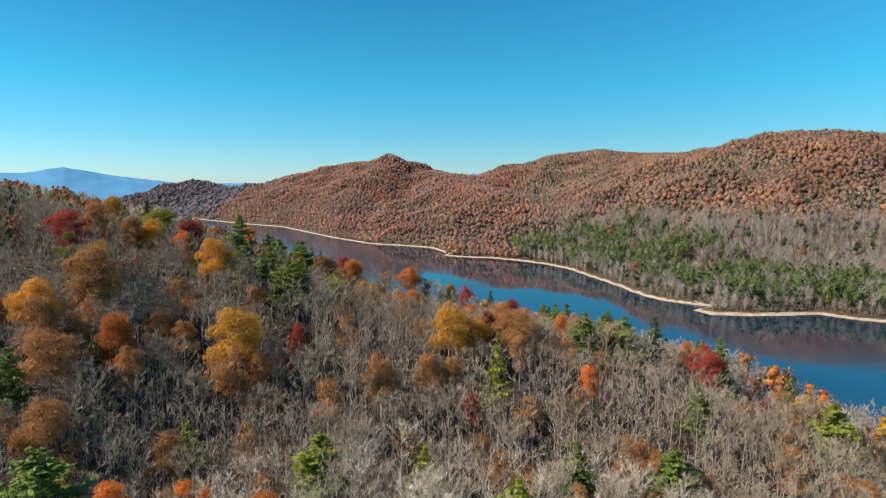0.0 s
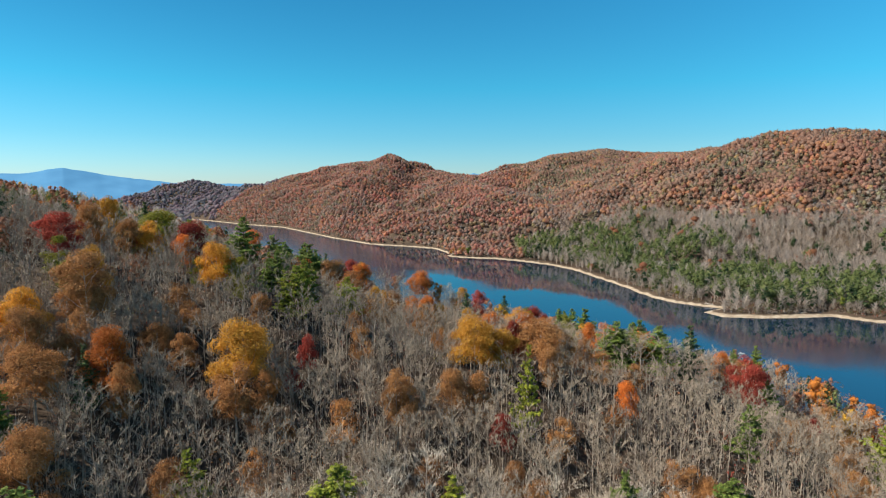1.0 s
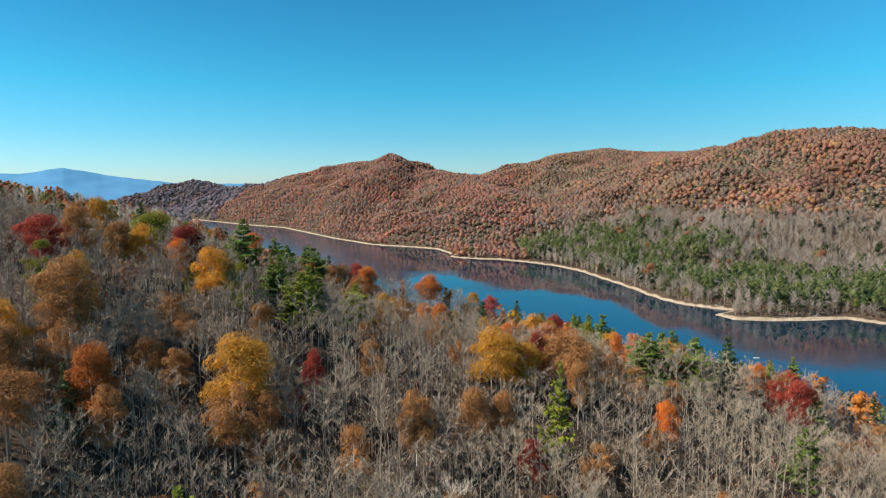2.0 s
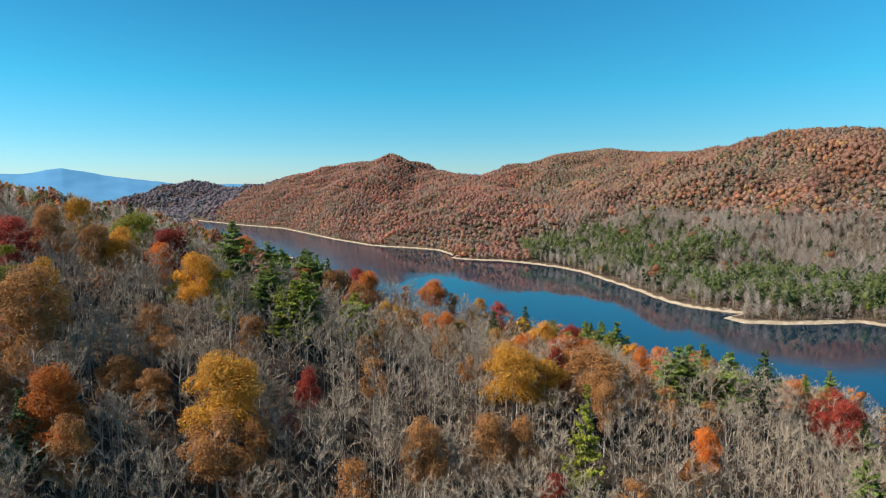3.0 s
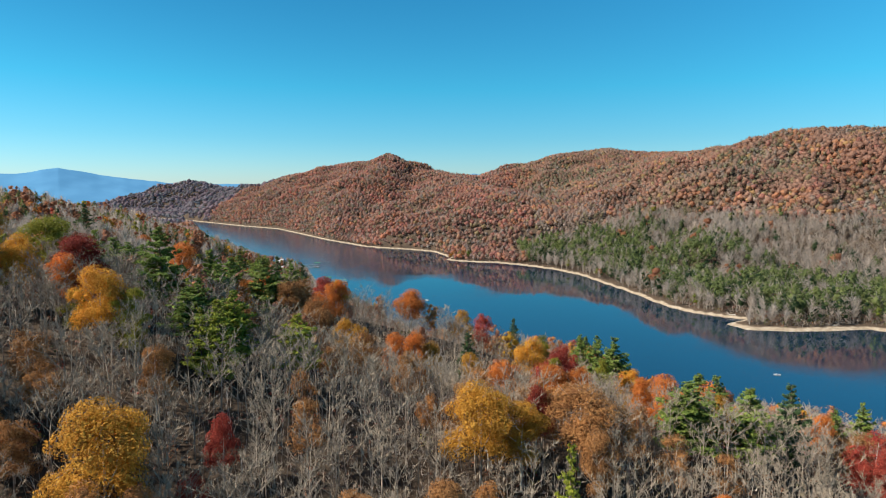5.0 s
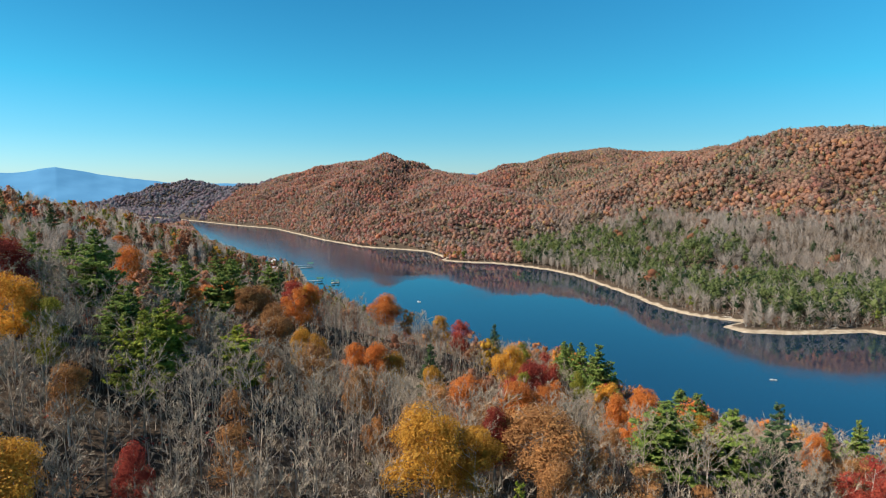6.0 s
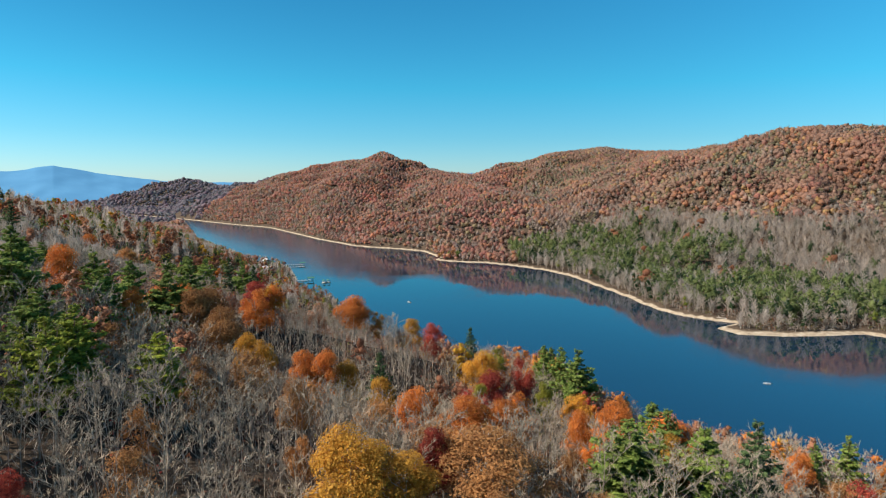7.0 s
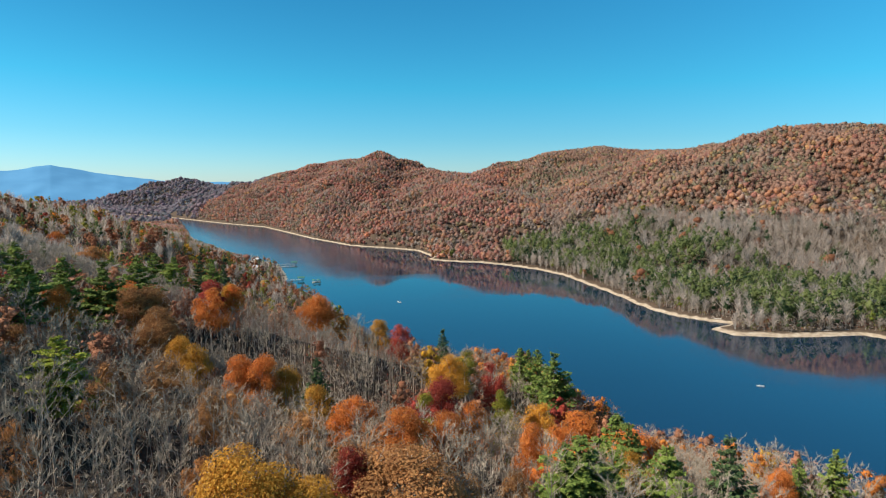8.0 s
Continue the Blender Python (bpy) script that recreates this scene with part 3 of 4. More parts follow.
def wood_arrays(xy, looks, height, masses, sprays, spray, rng, haze_mix=0.0, body=0.75, tone=(0.27, 0.195, 0.18), swell=1.0, twiggy=False):
    """Crowns of leaf masses and sprays on thin trunks for many trees at once: corners, triangles, colours."""
    n = len(xy)
    z = ground_height(xy[:, 0], xy[:, 1])
    base = np.c_[xy, z - 0.2]
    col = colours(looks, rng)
    # distance haze painted into the tree colours: a mix towards one tone
    col = col + (np.array(tone) - col) * haze_mix
    if twiggy:
        col = col * (1.27 + 0.15 * waves(xy[:, 0], xy[:, 1], 190, 71) + 0.10 * waves(xy[:, 0], xy[:, 1], 70, 72))[:, None] * (1 + 0.07 * waves(xy[:, 0], xy[:, 1], 260, 73)[:, None] * (1.0, -0.4, -0.6))
    bare = looks == LOOKS.index("bare")
    conifer = np.isin(looks, [LOOKS.index(k) for k in ("pine", "spruce", "lime")])
    wide = np.where(conifer, 0.24, np.where(bare & ~np.array(twiggy), 0.26, rng.uniform(0.34, 0.5, n))) * height * swell
    low = np.where(conifer, 0.36, np.where(bare, 0.35, 0.34 if twiggy else 0.26))

    def spots(k, inner, outer, rows):
        u = (np.arange(k) + rng.uniform(0.1, 0.9, (rows.sum(), k))) / k
        az = np.arange(k) * 2.4 + rng.uniform(0, 6.283, (rows.sum(), 1)) + rng.uniform(-0.5, 0.5, (rows.sum(), k))
        prof = np.where(conifer[rows][:, None], np.clip(1.25 - 1.25 * u ** 1.6, 0.12, 1) * (0.55 + 0.45 * np.clip(u * 4, 0, 1)), np.sqrt(np.clip(1 - (u ** 2 if twiggy else (1.9 * u - 0.9) ** 2), 0.06, 1)))
        rad = wide[rows][:, None] * prof * rng.uniform(inner, outer, u.shape)
        zz = height[rows][:, None] * (low[rows][:, None] + (0.97 - low[rows][:, None]) * u)
        at = base[rows][:, None] + np.stack([rad * np.cos(az), rad * np.sin(az), zz], -1)
        face = np.stack([np.cos(az), np.sin(az), 0.4 + 1.3 * (u - 0.3)], -1)
        return at, face, prof

    pieces, tints = [], []
    leaf = ~bare
    if leaf.any():
        if twiggy:
            core = base[leaf] + np.c_[rng.normal(0, 0.5, (int(leaf.sum()), 2)), height[leaf] * 0.5]
            pieces.append(lumps(core, wide[leaf] * 0.85, rng))
            tints.append(np.repeat(col[leaf], 6, 0))
        else:
            at, face, prof = spots(masses, 0.0, 0.45, leaf)
            r = (wide[leaf] * body / masses ** 0.4)[:, None] * (prof * 0.8 + 0.2) * rng.uniform(0.8, 1.15, prof.shape)
            pieces.append(lumps(at.reshape(-1, 3), r.ravel(), rng))
            tints.append(np.repeat(col[leaf] * 0.95, 6 * masses, 0))
        at, face, prof = spots(sprays, 0.2 if twiggy else 0.7, 1.3 if twiggy else 1.08, leaf)
        if twiggy:
            face = face * 0.6 + (0, 0, 0.7) + rng.normal(0, 0.45, face.shape)
        size = spray * rng.uniform(0.6, 1.3, prof.shape) * (height[leaf] / 15)[:, None] * np.where(conifer[leaf], 0.85, 1.0)[:, None]
        pieces.append(clumps(at.reshape(-1, 3), (face + rng.normal(0, 0.3, face.shape)).reshape(-1, 3), size.ravel(), rng))
        tints.append(np.repeat(col[leaf], 4 * sprays, 0))
    if bare.any():
        k = 26 if twiggy else int(sprays * 1.2) + 5
        if twiggy:
            at = base[bare] + np.c_[rng.normal(0, 0.5, (int(bare.sum()), 2)), height[bare] * 0.5]
            pieces.append(lumps(at, wide[bare] * 0.6, rng))
            tints.append(np.repeat(col[bare] * 0.85, 6, 0))
        at, face, prof = spots(k, 0.35, 1.0, bare)
        hub = base[bare][:, None] * (1, 1, 0) + at * (0, 0, 1) - (0, 0, 1) * height[bare][:, None, None] * 0.2
        start, end = hub + (at - hub) * 0.15, at + (at - hub) * 0.25 + (0, 0, 0.8)
        pieces.append(blades(start.reshape(-1, 3), end.reshape(-1, 3), np.full(end.shape[0] * k, spray * (0.3 if twiggy else 0.4)), rng))
        tints.append(np.repeat(col[bare], 3 * k, 0) * np.repeat(rng.uniform(0.8, 1.2, (int(bare.sum()) * k, 1)), 3, 0))
    top = base + np.c_[rng.normal(0, 0.3, (n, 2)), height * np.where(bare, 0.9, 0.7)]
    pieces.append(blades(base, top, np.where(bare, 0.42, 0.36) * spray ** 0.35, rng))
    tints.append(np.repeat(np.where(conifer[:, None], (0.26, 0.22, 0.18), (0.42, 0.38, 0.33)), 3, 0))
    v, f = joined(pieces)
    return v, f, np.concatenate(tints)


def woods(name, label, batches, mat=WOODS):
    """One mesh of uncountable woods from several batches of wood_arrays."""
    v, f = joined([(b[0], b[1]) for b in batches])
    ob = new(name, make_mesh(name, v, f, mat, tint=np.concatenate([b[2] for b in batches]), smooth=True))
    return tagged(ob, label, "woods", kind="stuff")


def scatter(x0, x1, y0, y1, gap, rng):
    gx, gy = np.arange(x0, x1, gap), np.arange(y0, y1, gap)
    x, y = (a.ravel() for a in np.meshgrid(gx, gy))
    x, y = x + rng.uniform(-0.45, 0.45, len(x)) * gap, y + rng.uniform(-0.45, 0.45, len(x)) * gap
    return x, y


def pick_looks(shares, rng):
    """A look for each tree, by shares given as arrays of weights."""
    names = list(shares)
    w = np.stack([np.clip(shares[k], 0, None) * np.ones(len(shares["bare"])) for k in names], 1)
    c = np.cumsum(w / w.sum(1, keepdims=True), 1)
    i = (rng.uniform(0, 1, (len(w), 1)) > c).sum(1).clip(0, len(names) - 1)
    return np.array([LOOKS.index(k) for k in names])[i]


# ---- the near slope ----
CLEARINGS = [(-225, 880, 22), (-200, 800, 16)]

# single trees that stand out: x, y, height, width of the crown
STANDING_RED = [(-97.6, 153, 16.6, 9.7), (-71.1, 165, 15.6, 9.3), (-33.6, 134, 11.3, 3.4), (-35.8, 129, 8.3, 3.5), (-40.3, 240, 16.6, 7.2), (21.1, 176, 17.5, 3.9), (9.7, 243, 14.9, 6.2), (67.9, 149, 16.9, 7.3), (68.7, 146, 17.4, 6.1), (6.6, 117.7, 11.1, 4.8), (11.3, 144, 13.4, 4.2), (33.5, 227, 19.2, 6.2)]
STANDING_GOLD = [(-80.4, 162.6, 14, 7.1), (-59, 150.4, 15.6, 8.4), (-80, 136, 19.3, 4.2), (-84.9, 121, 15.6, 8.9), (-44.3, 124.3, 18.8, 12.2), (-25.4, 186, 14.2, 4.1), (-22.1, 185, 14.7, 4.3), (2.2, 137, 17.1, 10.3), (8.3, 138.5, 14.9, 6.9), (23.2, 225, 18.2, 9.2), (3.2, 248, 12.8, 6.4), (45.1, 154, 13.2, 3.3), (-6.3, 184, 16.7, 3), (2.3, 170, 14.1, 4.6), (37.6, 180, 15.8, 5.9), (38, 172, 11.8, 3.2), (-37.5, 244, 14.3, 5.5), (-103.3, 185, 21.6, 5.9), (-154.5, 330, 16.1, 8.3)]
STANDING_ORANGE = [(-70.6, 160, 13.2, 5.4), (-65.1, 114.4, 18, 7.6), (-50.1, 192, 13.8, 5.3), (-13.5, 245, 14.8, 11), (-13.4, 183, 16.4, 5.9), (-9.4, 182, 16.9, 5.2), (-36, 243, 14.2, 5.4), (10.4, 166, 12.1, 5.3), (16, 157, 13.5, 6.9), (22, 161, 12.8, 6), (33.3, 161, 13.6, 3.2), (36.7, 158, 14.1, 6.1), (70.4, 166, 12.2, 4.6), (32.5, 126.5, 13.4, 4.5), (-45.4, 76, 15.8, 6.1), (-35.6, 79, 15.5, 6.1), (-25.3, 78, 15.2, 6.3), (-151.9, 348, 20.8, 8.9), (8.1, 166, 12.6, 6.5), (25.8, 176, 14.3, 5.7), (44.2, 177, 16.5, 7.2), (51.7, 167, 13, 4), (-13.5, 248, 14.7, 6.7), (-72, 219, 12.3, 6.1)]
STANDING_ORANGE_MORE = [(-57.8, 219, 16.9, 7.2), (-53.5, 221, 19.3, 7.8), (72.9, 170, 10.9, 4.7), (-37.9, 232, 18.2, 8), (-62.2, 190, 19, 4.2)]
STANDING_PINE = [(-59.7, 173, 18.6, 7.2), (-54, 186, 14, 6.8), (-48.5, 205, 21.2, 8), (-60.4, 190, 11.9, 6), (47.9, 262, 16.6, 5.1), (37.3, 150, 14.6, 7.7), (44.8, 157, 15.5, 4.9), (47.7, 150, 15.9, 6.1), (76.3, 171, 12.7, 3.5), (54.8, 120.7, 14.2, 4.9), (23.5, 98.5, 16.1, 4.9), (41.8, 101, 15.1, 7.1), (-57.2, 79, 18.9, 11.9), (-106.8, 250, 15.1, 10), (-47, 160, 13.3, 5.3), (-41.5, 157, 13, 6), (47.1, 168, 16, 6.9), (37.3, 150, 13.1, 6.2), (52.3, 240, 24.1, 8.4), (48.7, 250, 20.3, 5.8), (44.6, 256, 17.2, 4.9), (-61.6, 213, 11.9, 7.2), (84.7, 175, 15.1, 4.1), (-100.8, 300, 11.7, 7.3)]
STANDING_PINE_MORE = [(-96.8, 325, 19.7, 9.6), (-86.7, 318, 20, 8.4), (-71.8, 322, 24.9, 8.1), (-94.6, 305, 13.3, 8), (-108.8, 262, 9, 7.9), (-79.8, 185, 19, 6.2), (-57.4, 192, 17.9, 6.9), (-57, 205, 19.7, 7.5), (-57.7, 235, 20.7, 8.1), (-48.8, 160, 11.1, 5.6), (-107.3, 240, 17.3, 9.4), (-85.8, 235, 16, 7)]
STANDING_SPRUCE = [(-147.5, 293, 18.6, 8.2), (1.9, 172, 18.3, 5.8), (21.5, 257, 15.6, 5.6), (56.9, 155, 17, 6.8), (-80.7, 330, 25, 8.3), (-65.8, 318, 24.6, 7)]
STANDING_OLIVE = [(-93.4, 146, 14, 6.1), (-54.8, 150, 13.6, 5.2), (30.9, 178, 16.3, 4.5), (18.4, 168, 15.3, 4.7), (27.5, 236, 17.5, 7.5), (-85.3, 178, 19.7, 11.8), (-52.5, 149, 14.9, 4.7), (-57.8, 190, 8.9, 6.6), (-117.9, 300, 8.9, 8.6)]
STANDING_RUSSET = [(-77.3, 129, 22.7, 10.2), (-81, 116, 14.8, 8.4), (-78.4, 133, 12.2, 6.3), (-73.5, 119, 15.2, 6), (-73.6, 107, 14.3, 10.8), (-64.2, 91.6, 16.4, 8.6), (-60.8, 111, 15.2, 5.2), (-43, 116, 16.5, 8), (-38.5, 121, 13.3, 4.9), (-62.7, 128, 11.2, 6.3), (-56.6, 126, 11.7, 5.3), (-59.6, 137, 10.3, 4.7), (-46.4, 142, 12.6, 5.4), (-42.4, 203, 18, 7.1), (-13.1, 122, 13.4, 6), (17.6, 142, 14.8, 12.4), (18.1, 134, 14.7, 5.2), (-3, 124, 15.2, 6.2), (2.3, 125, 14, 3.7), (-13.4, 119, 17.4, 4.8), (7.7, 106, 12.7, 3.9), (40.4, 106, 10.9, 5.5), (95.1, 147.4, 12.6, 6.3), (72.4, 116, 8.6, 7.1)]
STANDING_RUSSET_MORE = [(-33.7, 196, 16.5, 9.5), (-40.9, 207, 20, 9.1), (-9.6, 160, 12, 4.9), (-5.5, 146, 9.3, 3.7), (-93.8, 160, 17.3, 6.7), (-83.4, 158, 14.8, 6.6), (-125.7, 330, 14.7, 10.8)]
STANDING_LIME = [(-39.7, 151, 14.9, 7), (-29.5, 159, 13.7, 6.7), (-44.8, 99, 12.3, 6.4), (-20.4, 94, 14.8, 7.1), (-3.3, 101, 11.2, 6.3), (11.9, 86, 15.8, 5.4), (12, 122.3, 21.4, 4.8), (88.8, 127.4, 18.8, 8.2), (-40.4, 151, 14.9, 5.5), (-38.9, 156, 15.8, 5.5), (-42.6, 150, 13.5, 4.3)]
STANDING = [("red", STANDING_RED), ("gold", STANDING_GOLD), ("orange", STANDING_ORANGE), ("orange", STANDING_ORANGE_MORE), ("pine", STANDING_PINE), ("pine", STANDING_PINE_MORE), ("spruce", STANDING_SPRUCE), ("olive", STANDING_OLIVE), ("russet", STANDING_RUSSET), ("russet", STANDING_RUSSET_MORE), ("lime", STANDING_LIME)]
for look_, rows in STANDING:
    feet = ground_height(np.array([r[0] for r in rows]), np.array([r[1] for r in rows]))
    for i, (x, y, height, width) in enumerate(rows):
        shape = KINDS[look_][0][(i if look_ == "lime" else int(width > STOCKY[look_] * height)) % len(KINDS[look_][0])]
        girth = width / height * BUILT_HEIGHT[shape] / BUILT_WIDTH[shape]
        plant(look_, x, y, feet[i], height, min(2.0, max(0.8, girth)), i * 1.9, KINDS[look_][0].index(shape) + len(KINDS[look_][0]) * i)
        PLANTED.append((x, y, max(2.2, 0.36 * width)))
        PLANTED.append((x * 0.98, y - 0.4 * width, 0.36 * width))


def near_shares(x, y):
    a, b, c = waves(x, y, 90, 21), waves(x, y, 60, 22), waves(x, y, 75, 23)
    shore = np.clip((125 - shore_distance(x, y)) / 60, 0, 1)
    up = np.clip((-x - 60) / 120, 0, 1)
    one = np.ones(x.shape)
    open_ = np.clip((np.hypot(x - 4, y - 55) - 88) / 40, 0, 1)
    return {"bare": 5.6 - 2.6 * shore * open_ - 1.2 * up, "russet": 0.6 + 0.4 * a + 0.6 * up + 0.3 * shore * open_, "gold": (0.22 * shore + 0.06 * up) * open_, "orange": (0.55 * shore + 0.08 * up) * open_,
            "red": (0.02 + 0.04 * shore) * open_, "olive": 0.12 * up + 0.06 * shore, "pine": 0.22 * shore * (b > 0) * open_ + 0.9 * up * (c > -0.2), "spruce": 0.08 * shore * open_ + 0.45 * up, "lime": 0.02 * one}


def near_woods():
    rng = np.random.RandomState(5)
    x, y = scatter(-420, 230, 40, 420, 4.2, rng)
    keep = (np.abs(x - 8) < 0.84 * y + 26) & (shore_distance(x, y) > 5)
    x, y = x[keep], y[keep]
    for hx, hy, hr in PLANTED:
        keep = np.hypot(x - hx, y - hy) > hr
        x, y = x[keep], y[keep]
    looks = pick_looks(near_shares(x, y), rng)
    height = np.where(np.isin(looks, [LOOKS.index("pine"), LOOKS.index("spruce")]), rng.uniform(11, 17, len(x)), rng.uniform(9.5, 15.0, len(x)))
    height = np.where(looks == LOOKS.index("lime"), rng.uniform(7, 12, len(x)), height)
    height = np.where(looks == LOOKS.index("russet"), height * rng.uniform(0.75, 1.0, len(x)), height)
    height = height * np.clip(0.62 + shore_distance(x, y) / 160, 0.66, 1)
    # trees in the hollow behind the second crest, shortened to clear the camera's view
    height *= np.where((y > 250) & (x > -130) & (x < 30), 0.68, 1.0)
    height = np.where((looks == LOOKS.index("bare")) & (y > 150) & (x > -70), height * 0.86, height)
    d = np.hypot(x - 4, y - 55)
    order = np.argsort(d)
    x, y, looks, height, d = x[order], y[order], looks[order], height[order], d[order]
    bare = looks == LOOKS.index("bare")
    single = (bare & (np.cumsum(bare) <= 300)) | (~bare & (d < 125))
    foot = ground_height(x, y)
    for i in np.flatnonzero(single):
        plant(LOOKS[looks[i]], x[i], y[i], foot[i], height[i], rng.uniform(1.1, 1.5) if bare[i] else rng.uniform(0.9, 1.2), rng.uniform(0, 6.283), int(rng.randint(0, 12)), True)
    # the rest of the leafless trees: real boughs and twigs, joined
    rest = np.flatnonzero(~single & bare & (d < 250))
    simple = []
    for detail in ((8, 5, 15, 0.065, 3, 0.16), (7, 4, 11, 0.10, 3, 0.18)):
        for seed in range(4):
            for me in bare_meshes(201 + seed, *detail):
                co, ix = np.empty(len(me.vertices) * 3, np.float32), np.empty(len(me.loops), np.int32)
                me.vertices.foreach_get("co", co)
                me.loops.foreach_get("vertex_index", ix)
                simple.append((co.reshape(-1, 3), ix.reshape(-1, 3)))
                bpy.data.meshes.remove(me)
    for which, name, mat, label in ((0, "bare_woods", BARK, "grey trunks of the leafless wood on the slope"), (1, "bare_twigs", TWIG, "grey leafless twigs of the wood on the slope")):
        pieces = []
        for i in rest:
            v, f = simple[8 * int(d[i] > 125) + 2 * (i % 4) + which]
            a, s = i * 1.7, height[i] / 20.5
            turn = np.array([[math.cos(a), -math.sin(a), 0], [math.sin(a), math.cos(a), 0], [0, 0, 1]])
            pieces.append((v @ turn.T * (1.3 * s, 1.3 * s, s) + (x[i], y[i], foot[i] - 0.15), f))
        tagged(new(name, make_mesh(name, *joined(pieces), mat)), label, "woods", kind="stuff")
    batches = []
    bx, by = scatter(-130, 150, -110, 40, 7.0, rng)
    blooks = pick_looks(near_shares(bx, by), rng)
    batches.append(wood_arrays(np.c_[bx, by], blooks, rng.uniform(10, 17, len(bx)), 4, 26, 1.1, rng, body=0.5))
    for lo, hi, m, k, c in ((0, 250, 10, 230, 0.5), (250, 1000, 6, 110, 0.75)):
        sel = ~single & (d >= lo) & (d < hi) & (~bare | (d >= 250))
        if sel.any():
            batches.append(wood_arrays(np.c_[x[sel], y[sel]], looks[sel], height[sel], m, k, c, rng, body=0.75))
    woods("autumn_woods", "mixed autumn wood of orange, brown and green trees on the hillside", batches, NEAR_WOODS)


def undergrowth():
    """Low leafy brush between the trunks."""
    rng = np.random.RandomState(9)
    x, y = scatter(-220, 200, 45, 300, 3.6, rng)
    keep = (np.abs(x - 8) < 0.84 * y + 20) & (shore_distance(x, y) > 4) & (rng.uniform(0, 1, len(x)) < 0.85)
    x, y = x[keep], y[keep]
    n, k = len(x), 9
    z = ground_height(x, y)
    at = np.stack([x[:, None] + rng.normal(0, 0.9, (n, k)), y[:, None] + rng.normal(0, 0.9, (n, k)), z[:, None] + rng.uniform(0.2, 3.2, (n, k))], -1)
    looks = pick_looks({"bare": np.full(n, 1.2), "russet": np.full(n, 1.4), "orange": np.full(n, 0.08), "red": np.full(n, 0.12), "olive": np.full(n, 0.12), "spruce": np.full(n, 0.12)}, rng)
    v, f = clumps(at.reshape(-1, 3), rng.normal(0, 0.6, (n * k, 3)) + (0, 0, 1), rng.uniform(0.3, 0.75, n * k), rng)
    ob = new("undergrowth", make_mesh("undergrowth", v, f, NEAR_WOODS, tint=np.repeat(colours(looks, rng) * 0.8, 4 * k, 0)))
    tagged(ob, "low brown and russet brush between the trunks", "brush", kind="stuff")


def saplings():
    """Thin young stems and their twigs, filling the gaps between the trees."""
    rng = np.random.RandomState(14)
    x, y = scatter(-260, 200, 45, 330, 2.3, rng)
    keep = (np.abs(x - 8) < 0.84 * y + 20) & (shore_distance(x, y) > 4)
    x, y = x[keep], y[keep]
    n, k = len(x), 8
    foot = np.c_[x, y, ground_height(x, y) - 0.1]
    h = rng.uniform(3, 7.5, (n, 1))
    top = foot + np.c_[rng.normal(0, 0.5, (n, 2)), h]
    u = rng.uniform(0.35, 0.95, (n, k, 1))
    a = foot[:, None] + (top - foot)[:, None] * u
    b = a + np.concatenate([rng.normal(0, 0.55, (n, k, 2)), rng.uniform(0.7, 1.9, (n, k, 1))], 2) * (h / 7)[:, None]
    col = colours(np.full(n, LOOKS.index("bare")), rng)
    v, f = joined([blades(foot, top, 0.09, rng), blades(a.reshape(-1, 3), b.reshape(-1, 3), 0.06, rng)])
    tint = np.concatenate([np.repeat(col, 3, 0), np.repeat(col, 3 * k, 0)])
    tagged(new("saplings", make_mesh("saplings", v, f, STEMS, tint=tint)), "thin grey leafless saplings crowding under the trees", "saplings", kind="stuff")


near_woods()
undergrowth()
saplings()


# ---- the hill and shore farther along the near side ----
def near_side_hill():
    rng = np.random.RandomState(12)
    x, y = scatter(-900, 40, 420, 2000, 7.6, rng)
    keep = (x > -0.85 * y - 20) & (shore_distance(x, y) > 4)
    keep &= x < np.interp(y, (400, 700, 950, 1130, 1430, 1640, 1840, 2075), (130, 20, -130, -250, -440, -560, -690, -950))
    keep &= ground_height(x, y) + 0.15 * (x + 300) > -40
    for hx, hy, hr in CLEARINGS:
        keep &= np.hypot(x - hx, y - hy) > hr
    x, y = x[keep], y[keep]
    a, b = waves(x, y, 160, 31), waves(x, y, 90, 32)
    one = np.ones(len(x))
    looks = pick_looks({"bare": 1.7 + 0.7 * a, "russet": 1.2 + 0.4 * b, "orange": 0.14 + 0.1 * b, "gold": 0.12 * one, "red": 0.06 * one, "olive": 0.35 * one, "pine": 1.2 - 0.7 * a, "spruce": 0.35 * one}, rng)
    h = rng.uniform(11, 18, len(x)) * np.clip(0.6 + (shore_distance(x, y) - 10) / 250, 0.6, 1)
    d = np.hypot(x, y)
    woods("hillside_woods", "mixed autumn wood on the hill running along the lake",
          [wood_arrays(np.c_[x[s], y[s]], looks[s], h[s], m, k, c, rng) for s, m, k, c in ((d < 700, 4, 70, 0.95), ((d >= 700) & (d < 1100), 4, 26, 1.4), (d >= 1100, 3, 10, 2.4))])


